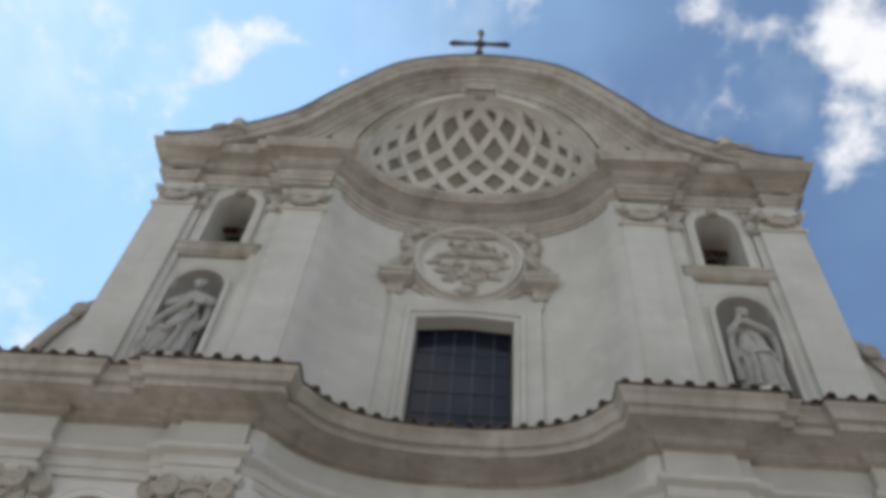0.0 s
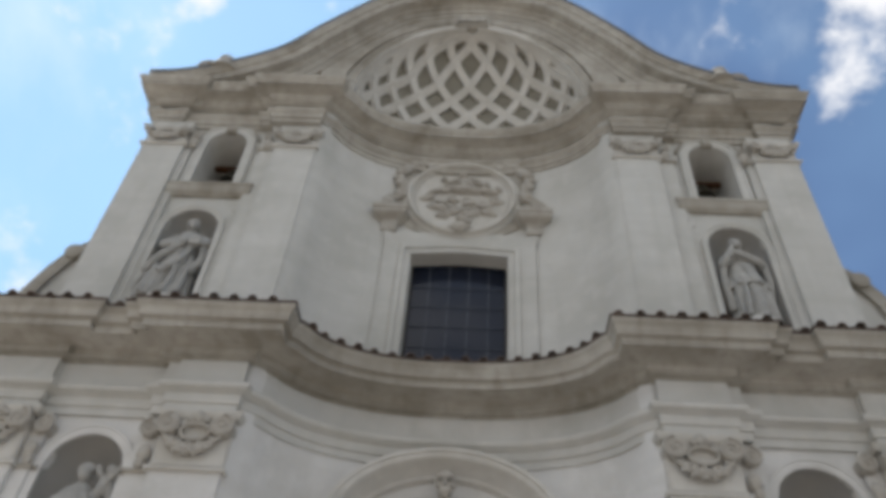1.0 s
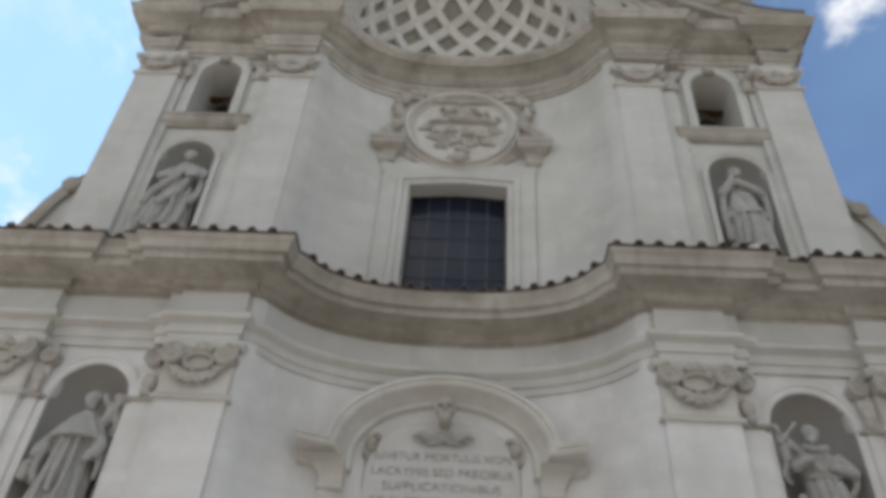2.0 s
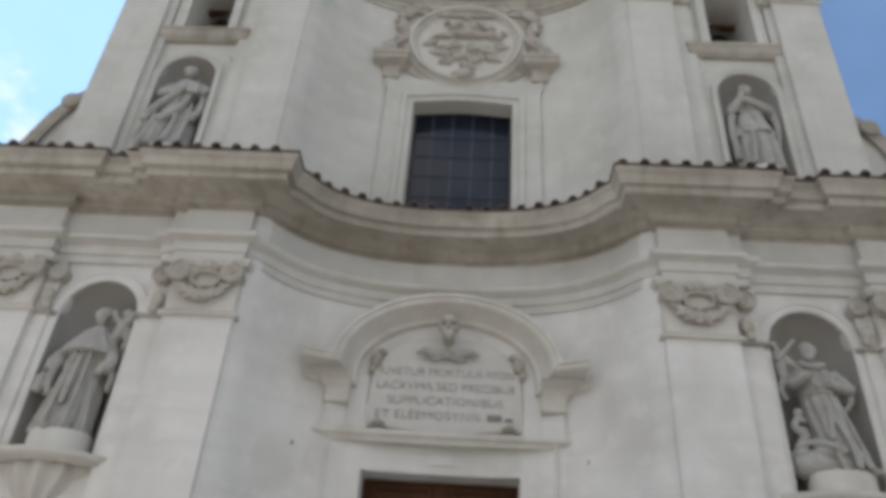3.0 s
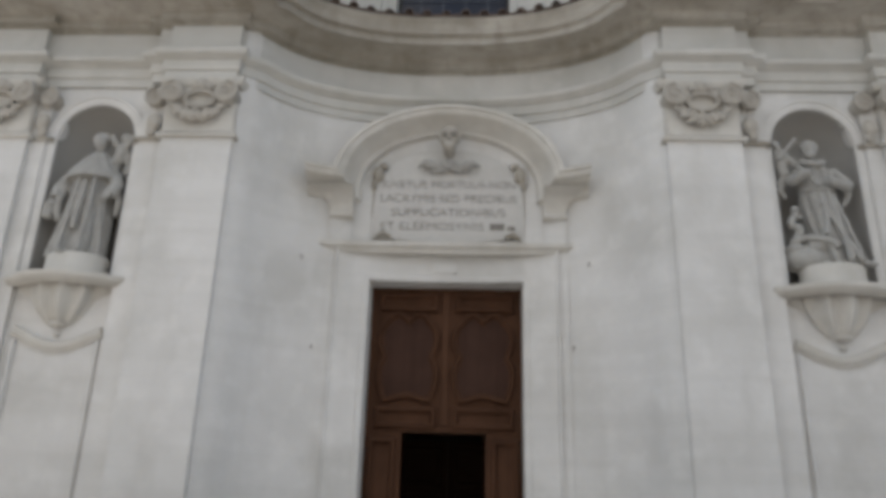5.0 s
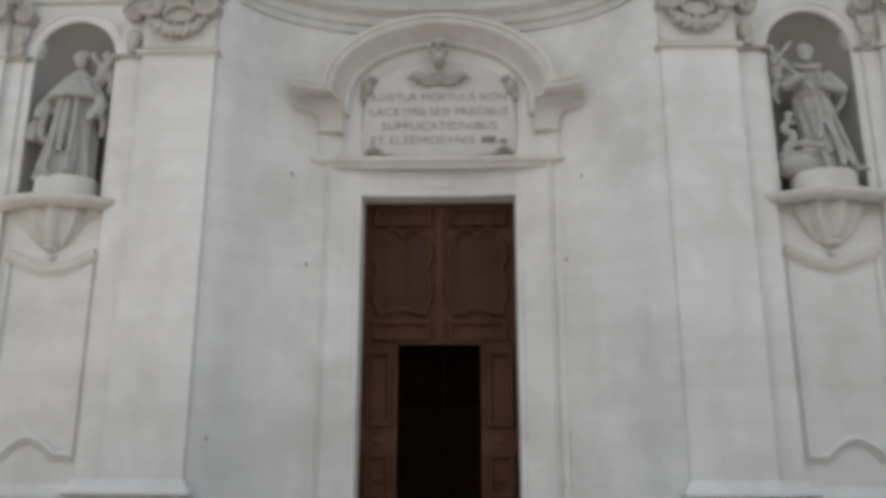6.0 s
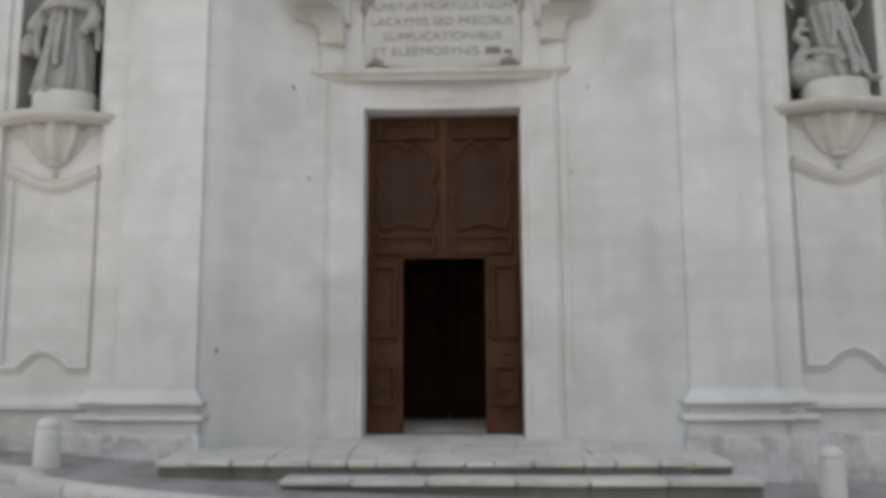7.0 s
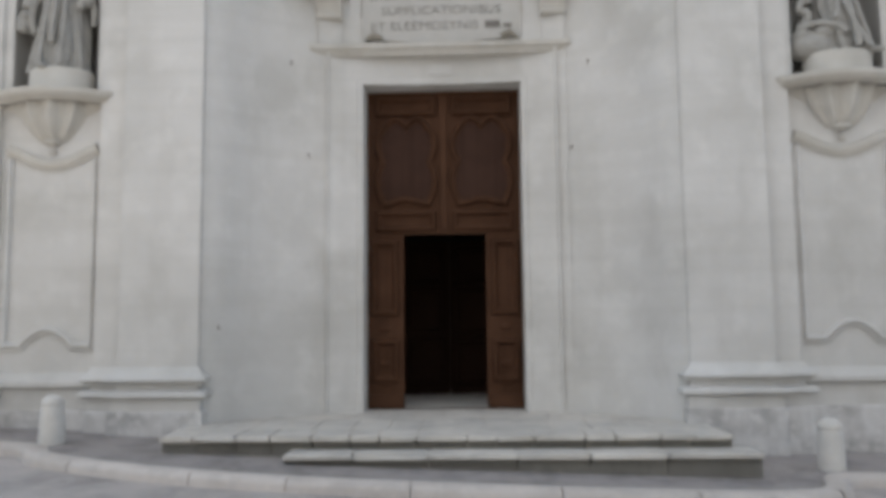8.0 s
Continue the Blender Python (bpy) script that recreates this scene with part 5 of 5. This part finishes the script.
def friar_cape(b):
    loft(b, [(0.0, 0.33, 0.24, -0.02, 0), (0.35, 0.30, 0.22, 0.0, 0), (0.8, 0.25, 0.2, 0.02, 0), (1.25, 0.22, 0.17, 0.03, 0)], 9, 0.13, lean=0.25)
    loft(b, [(1.10, 0.335, 0.26, 0.03, -0.01), (1.14, 0.33, 0.26, 0.03, -0.01), (1.30, 0.27, 0.22, 0.035, 0), (1.44, 0.17, 0.15, 0.04, 0), (1.52, 0.08, 0.09, 0.05, 0)], 7, 0.05, phase=1.0)
    head(b, (0.05, -0.05, 1.66), tilt=0.012)
    for k in range(16):
        a = math.pi * (1.05 + 0.9 * k / 15)
        ball(b, (0.03 + 0.34 * math.cos(a), -0.01 + 0.265 * math.sin(a), 1.10), (0.026, 0.026, 0.03), 6)
    # wide hanging sleeves, one arm lowered with a closed book, one lowered beside the belt
    limb(b, [(-0.24, -0.02, 1.16), (-0.33, -0.08, 0.98), (-0.34, -0.15, 0.80)], (0.10, 0.085))
    folds_down(b, [[(-0.30, -0.08, 1.0), (-0.37, -0.06, 0.75), (-0.34, -0.04, 0.52)], [(-0.26, -0.12, 1.0), (-0.30, -0.14, 0.72), (-0.27, -0.13, 0.5)]], (0.06, 0.035))
    box(b, -0.46, -0.34, -0.20, -0.08, 0.52, 0.72, 0.02)
    ball(b, (-0.37, -0.18, 0.72), (0.055, 0.05, 0.06), 10)
    limb(b, [(0.28, -0.02, 1.16), (0.36, -0.10, 1.0), (0.33, -0.18, 0.84)], (0.095, 0.075))
    folds_down(b, [[(0.35, -0.08, 1.0), (0.40, -0.06, 0.8), (0.38, -0.04, 0.6)]], (0.06, 0.03))
    ball(b, (0.31, -0.21, 0.81), (0.05, 0.05, 0.055), 10)
    # small draped child figure with raised arms held against the shoulder
    limb(b, [(0.24, 0.0, 1.34), (0.33, -0.06, 1.46), (0.35, -0.08, 1.58)], (0.085, 0.075))
    ball(b, (0.37, -0.10, 1.70), (0.062, 0.065, 0.075), 10)
    limb(b, [(0.34, -0.08, 1.58), (0.43, -0.10, 1.62), (0.47, -0.12, 1.74)], (0.045, 0.03))
    limb(b, [(0.32, -0.08, 1.58), (0.25, -0.13, 1.64), (0.22, -0.14, 1.74)], (0.045, 0.03))
    folds_down(b, [[(0.40, -0.06, 1.52), (0.43, -0.04, 1.34), (0.40, -0.02, 1.2)]], (0.05, 0.03))
    # cord, scapular edges and a foot
    folds_down(b, [[(-0.06, -0.20, 1.10), (-0.09, -0.235, 0.6), (-0.13, -0.27, 0.06)], [(0.13, -0.20, 1.10), (0.13, -0.23, 0.6), (0.11, -0.26, 0.06)], [(0.03, -0.21, 1.05), (0.01, -0.245, 0.6), (0.0, -0.25, 0.35)]], (0.026, 0.036))
    ball(b, (-0.06, -0.28, 0.03), (0.06, 0.10, 0.04), 8)


def friar_leaning(b):
    loft(b, [(0.0, 0.27, 0.21, 0.16, 0), (0.45, 0.235, 0.2, 0.10, 0), (0.9, 0.20, 0.18, 0.03, 0), (1.08, 0.19, 0.165, 0.01, 0), (1.30, 0.23, 0.18, 0.0, 0), (1.42, 0.15, 0.13, -0.01, -0.01), (1.48, 0.07, 0.08, -0.02, -0.02)], 8, 0.13, phase=0.6, lean=-0.4)
    head(b, (-0.03, -0.08, 1.61), tilt=-0.03, beard=0.05, cowl=True)
    limb(b, [(0.21, 0, 1.36), (0.34, -0.04, 1.20), (0.30, -0.17, 1.08), (0.06, -0.25, 1.12)], (0.085, 0.055))
    folds_down(b, [[(0.33, -0.08, 1.14), (0.35, -0.06, 0.98), (0.27, -0.06, 0.84)]], (0.07, 0.03))
    limb(b, [(-0.19, 0, 1.34), (-0.29, -0.10, 1.17), (-0.24, -0.22, 1.20), (-0.14, -0.26, 1.22)], (0.08, 0.05))
    # cross with crossbar held before the shoulder
    tube(b, [(-0.47, -0.10, 1.73), (-0.06, -0.24, 1.06)], 0.026, 8)
    tube(b, [(-0.45, -0.16, 1.45), (-0.20, -0.14, 1.76)], 0.026, 8)
    ball(b, (-0.42, -0.06, 1.70), (0.062, 0.062, 0.07), 10)
    limb(b, [(-0.40, -0.06, 1.62), (-0.40, -0.07, 1.45), (-0.36, -0.06, 1.26)], (0.06, 0.075))
    limb(b, [(-0.40, -0.08, 1.50), (-0.30, -0.14, 1.42)], (0.04, 0.03))
    folds_down(b, [[(-0.38, -0.06, 1.26), (-0.43, -0.05, 1.08), (-0.36, -0.02, 0.98)]], (0.05, 0.035))
    # rock with curling scrolls beside the robe
    ball(b, (-0.24, -0.03, 0.13), (0.25, 0.2, 0.17), 12)
    ball(b, (-0.34, -0.06, 0.25), (0.13, 0.13, 0.10), 10)
    ball(b, (-0.14, -0.10, 0.27), (0.14, 0.12, 0.09), 10)
    limb(b, [(-0.42, -0.12, 0.34), (-0.22, -0.20, 0.37), (0.0, -0.21, 0.33), (0.08, -0.23, 0.24)], (0.035, 0.045))
    limb(b, [(-0.34, -0.06, 0.36), (-0.28, -0.12, 0.50), (-0.38, -0.12, 0.58), (-0.34, -0.14, 0.68), (-0.26, -0.12, 0.66)], (0.06, 0.035))
    ball(b, (-0.32, -0.13, 0.76), (0.055, 0.055, 0.06), 8)
    folds_down(b, [[(-0.02, -0.17, 1.02), (0.0, -0.22, 0.7), (-0.04, -0.24, 0.4)], [(0.08, -0.17, 1.02), (0.12, -0.23, 0.6), (0.18, -0.27, 0.05)], [(0.14, -0.15, 0.98), (0.24, -0.19, 0.5), (0.36, -0.20, 0.05)], [(0.02, -0.20, 0.75), (0.14, -0.25, 0.4), (0.30, -0.26, 0.06)]], (0.025, 0.04))
    limb(b, [(-0.19, -0.10, 1.05), (0.0, -0.20, 1.03), (0.19, -0.10, 1.05)], (0.025, 0.025))
    ball(b, (0.40, -0.22, 0.035), (0.10, 0.06, 0.04), 8)


def prophet(b):
    loft(b, [(0.0, 0.40, 0.24, -0.09, 0), (0.45, 0.36, 0.23, -0.07, 0), (0.85, 0.27, 0.2, -0.02, 0), (1.15, 0.19, 0.16, 0.02, 0), (1.40, 0.21, 0.16, 0.03, 0), (1.52, 0.14, 0.12, 0.03, -0.01), (1.58, 0.06, 0.07, 0.03, -0.02)], 7, 0.16, phase=0.2, lean=0.5)
    head(b, (0.04, -0.08, 1.72), tilt=0.03, beard=0.07)
    limb(b, [(-0.18, 0, 1.46), (-0.30, -0.08, 1.25), (-0.22, -0.20, 1.12), (-0.02, -0.25, 1.14)], (0.085, 0.055))
    limb(b, [(0.20, 0, 1.46), (0.37, -0.06, 1.33), (0.34, -0.17, 1.20), (0.20, -0.23, 1.18)], (0.085, 0.055))
    folds_down(b, [[(0.17, -0.14, 1.44), (0.02, -0.22, 1.12), (-0.22, -0.24, 0.8), (-0.38, -0.16, 0.55)], [(0.34, -0.10, 1.22), (0.38, -0.10, 0.9), (0.27, -0.10, 0.6)], [(0.20, -0.18, 1.1), (0.10, -0.25, 0.72), (-0.12, -0.27, 0.45)]], (0.05, 0.07))
    folds_down(b, [[(0.24, -0.12, 0.95), (0.26, -0.18, 0.5), (0.22, -0.2, 0.04)], [(0.10, -0.22, 0.7), (0.10, -0.25, 0.35), (0.05, -0.26, 0.03)], [(-0.18, -0.24, 0.6), (-0.24, -0.26, 0.3), (-0.28, -0.24, 0.03)], [(-0.34, -0.16, 0.55), (-0.44, -0.14, 0.3), (-0.48, -0.10, 0.03)]], (0.035, 0.05))
    box(b, 0.16, 0.34, -0.30, -0.24, 1.08, 1.28, 0.01)


def apostle(b):
    loft(b, [(0.0, 0.30, 0.22, 0.05, 0), (0.6, 0.27, 0.21, 0.04, 0), (1.1, 0.20, 0.17, 0.0, 0), (1.40, 0.22, 0.17, 0.0, 0), (1.52, 0.14, 0.12, -0.01, -0.01), (1.58, 0.06, 0.07, -0.01, -0.02)], 8, 0.14, phase=2.0)
    head(b, (-0.01, -0.08, 1.70), tilt=-0.035, beard=0.04)
    limb(b, [(0.20, 0, 1.44), (0.32, -0.06, 1.24), (0.18, -0.20, 1.24), (-0.12, -0.24, 1.38)], (0.085, 0.05))
    limb(b, [(-0.20, 0, 1.44), (-0.29, -0.08, 1.20), (-0.25, -0.18, 1.26), (-0.16, -0.24, 1.42)], (0.08, 0.05))
    ball(b, (-0.15, -0.24, 1.47), (0.045, 0.045, 0.07), 10)
    loft(b, [(0.72, 0.285, 0.24, 0.03, -0.02), (0.76, 0.27, 0.23, 0.03, -0.02), (1.02, 0.215, 0.19, 0.0, -0.02), (1.2, 0.20, 0.17, 0.0, -0.02)], 7, 0.07)
    folds_down(b, [[(0.33, -0.08, 1.26), (0.37, -0.05, 0.9), (0.33, 0.0, 0.5), (0.36, 0.0, 0.05)], [(-0.28, -0.08, 1.2), (-0.31, -0.05, 0.8), (-0.27, 0.0, 0.3)]], (0.06, 0.06))
    folds_down(b, [[(-0.08, -0.20, 0.72), (-0.10, -0.23, 0.4), (-0.14, -0.25, 0.03)], [(0.08, -0.20, 0.72), (0.10, -0.23, 0.4), (0.09, -0.25, 0.03)], [(0.20, -0.17, 0.72), (0.24, -0.18, 0.4), (0.27, -0.18, 0.03)], [(-0.04, -0.2, 1.15), (0.02, -0.22, 0.95), (0.03, -0.23, 0.78)]], (0.028, 0.04))


def pedestal(x, y, z0, z1, w):
    b = bmesh.new()
    lathe(b, [(w, 0), (w, 0.02), (w * 0.97, 0.04), (w * 0.95, z1 - z0 - 0.03), (w * 0.92, z1 - z0)], 20, squash=0.75)
    o = part("pedestal", b, HOOD_STONE, smooth=True)
    o.location = (x, y, z0)
    return tagged(o, "low rounded stone pedestal in the niche", "pedestal", "niche pedestals")


pedestal(-4.66, 9.08, 4.425, 4.71, 0.41)
pedestal(4.74, 9.08, 4.425, 4.71, 0.41)
statue(friar_cape, -4.70, 9.13, 4.69, "grey stone figure in a caped robe holding a small child figure")
statue(friar_leaning, 4.70, 9.13, 4.69, "grey stone robed figure leaning with a cross beside a rock")
pedestal(-4.62, 9.12, 9.2, 9.36, 0.36)
pedestal(4.62, 9.12, 9.2, 9.36, 0.36)
statue(prophet, -4.64, 9.14, 9.33, "grey stone bearded figure in heavy windswept robes")
statue(apostle, 4.62, 9.14, 9.33, "grey stone robed figure with raised folded arms")

# ---- steps ----
def stepped(name, label, x0, x1, y0, y1, z0, z1, n, seedv):
    """A step of separate stones with open joints."""
    st = thing(name, label, "step", kind="structure")
    b = bmesh.new()
    box(b, x0 + 0.06, x1 - 0.06, y0 + 0.08, y1, z0, z1 - 0.012)
    part("core", b, STEP, st)
    r = random.Random(seedv)
    cuts = [x0] + sorted(x0 + (x1 - x0) * (k + r.uniform(-0.2, 0.2)) / n for k in range(1, n)) + [x1]
    for a, c in zip(cuts, cuts[1:]):
        b = bmesh.new()
        box(b, a + 0.005, c - 0.005, y0 - 0.05, y0 + 0.42, z1 - 0.055, z1 + r.uniform(-0.002, 0.002), 0.014)
        for v in b.verts:
            v.co += Vector((0, r.uniform(-0.006, 0.006), r.uniform(-0.003, 0.003)))
        part("stone", b, STEP, st)
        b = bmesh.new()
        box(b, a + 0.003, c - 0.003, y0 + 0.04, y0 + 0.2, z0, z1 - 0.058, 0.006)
        part("riser_stone", b, STEP_SHADED, st)
    return st


plat = stepped("platform", "worn pale stone platform before the door", -2.86, 2.94, 7.92, 10.2, -0.2, 0.46, 15, 3)
stepped("step", "worn grey stone step below the platform", -1.52, 3.13, 7.62, 8.1, -0.2, 0.325, 6, 4)
r2 = random.Random(12)
y = 8.35
for row, dy in enumerate((0.9, 1.1)):
    x = -2.9 + 0.2 * (row % 2)
    while x < 2.9:
        w = r2.uniform(0.33, 0.46)
        x1 = min(x + w, 2.92)
        bm = bmesh.new()
        box(bm, x + 0.004, x1 - 0.004, y + 0.004, y + dy - 0.004, 0.38, 0.46 + r2.uniform(-0.002, 0.002), 0.006)
        part("paving_stone", bm, STEP, plat)
        x = x1
    y += dy
for s, xe in ((-1, -2.86), (1, 2.94)):
    bm = bmesh.new()
    box(bm, *sorted((xe, xe - s * 0.5)), 7.90, 8.75, 0.39, 0.455, 0.04)
    part("end_stone", bm, STEP, plat, smooth=True)

# ---- kerb and bollards ----
kerb = thing("kerb", "rounded pale stone kerb bowing out before the church", "kerb", kind="structure")
lens = [0.0]
for p, q in zip(KERB_LINE, KERB_LINE[1:]):
    lens.append(lens[-1] + math.hypot(q[0] - p[0], q[1] - p[1]))
total = lens[-1]
r3 = random.Random(5)


def kerb_at(d):
    return float(np.interp(d, lens, [p[0] for p in KERB_LINE])), float(np.interp(d, lens, [p[1] for p in KERB_LINE]))


d = 0.0
while d < total - 0.2:
    e = min(d + r3.uniform(0.9, 1.35), total)
    pts = [kerb_at(d + 0.006 + (e - d - 0.012) * k / 6) for k in range(7)]
    ns = mitred(pts)
    bm = bmesh.new()
    prof = [(-0.10, -0.25), (0.12, -0.25), (0.125, -0.035), (0.105, 0.005), (0.065, 0.026), (-0.05, 0.032), (-0.10, 0.015)]
    vs = grid(bm, [[(p[0] + n.x * o, p[1] + n.y * o, pave_z(*p) + h) for o, h in prof] for p, n in zip(pts, ns)])
    bm.faces.new(vs[0])
    bm.faces.new(vs[-1])
    part("kerb_stone", bm, KERB, kerb, smooth=True)
    d = e
for x, y in ((-4.16, 8.22), (3.98, 8.12)):
    bm = bmesh.new()
    lathe(bm, [(0.135, -0.2), (0.134, 0.06), (0.124, 0.28), (0.117, 0.375), (0.108, 0.395), (0.116, 0.41), (0.117, 0.44), (0.098, 0.48), (0.06, 0.507), (0.015, 0.515)], 24, (x, y, pave_z(x, y)))
    tagged(part("bollard", bm, BOLLARD, smooth=True), "round-topped white stone bollard beside the kerb", "bollard", "bollards")

# small iron fixings on the wall
RUST = material("rusty_iron", (0.20, 0.17, 0.15), 0.9, 0.4, 0.2, 6.0, 0.2)
for x, z in ((-1.93, 4.95), (1.88, 4.90), (-1.72, 3.75), (1.66, 3.80), (-2.62, 1.55)):
    bm = bmesh.new()
    yb = hollow(x)
    tube(bm, [(x, yb + 0.03, z), (x, yb - 0.04, z), (x, yb - 0.045, z + 0.04)], 0.009, 6)
    tagged(part("wall_hook", bm, RUST), "small rusty iron hook in the stucco wall", "hook", "wall hooks")

# ---- roof tiles on the lower cornice ----
edge = []
path = plan_line(8.6)
for p, n in zip(path, mitred(path)):
    edge.append((p[0] + n.x * 0.60, p[1] + n.y * 0.60))
bm = bmesh.new()
grid(bm, [[(p[0] + n.x * o, p[1] + n.y * o, z) for p, n in zip(path, mitred(path))] for o, z in ((0.68, 8.575), (0.69, 8.605), (0.0, 8.74), (-0.15, 8.76))])
tile_bed = tagged(part("roof_lower", bm, TILE, smooth=True), "narrow tiled roof along the top of the cornice", "roof", kind="structure")
bm = bmesh.new()
rows = []
for t in (0.0, 1.0):
    rr = 0.070 - 0.012 * t
    rows.append([(rr * math.cos(a), 0.46 * t, rr * math.sin(a)) for a in (math.pi * k / 8 for k in range(9))])
    rows.append([((rr - 0.014) * math.cos(a), 0.46 * t, (rr - 0.014) * math.sin(a)) for a in (math.pi * k / 8 for k in range(9))])
grid(bm, [rows[1], rows[0], rows[2], rows[3]])
tile_mesh = bpy.data.meshes.new("tile")
bmesh.ops.recalc_face_normals(bm, faces=bm.faces)
bm.to_mesh(tile_mesh)
bm.free()
tile_mesh.materials.append(TILE)
run = [0.0]
for p, q in zip(edge, edge[1:]):
    run.append(run[-1] + math.hypot(q[0] - p[0], q[1] - p[1]))
r4 = random.Random(9)
d = 0.1
while d < run[-1]:
    ex, ey = float(np.interp(d, run, [p[0] for p in edge])), float(np.interp(d, run, [p[1] for p in edge]))
    fx, fy = float(np.interp(d + 0.02, run, [p[0] for p in edge])), float(np.interp(d + 0.02, run, [p[1] for p in edge]))
    ang = math.degrees(math.atan2(fy - ey, fx - ex))
    if math.cos(radians(ang)) > 0.42 and abs(ex) < 7.6:
        o = new("tile", tile_mesh)
        o.parent = tile_bed
        o.matrix_basis = pose(ex, ey, 8.595 + r4.uniform(-0.008, 0.012), 11 + r4.uniform(-3, 3), r4.uniform(-6, 6), ang + r4.uniform(-5, 5)) @ pose(0, -0.13 + r4.uniform(-0.025, 0.02), 0)
    d += 0.275 + r4.uniform(-0.015, 0.015)
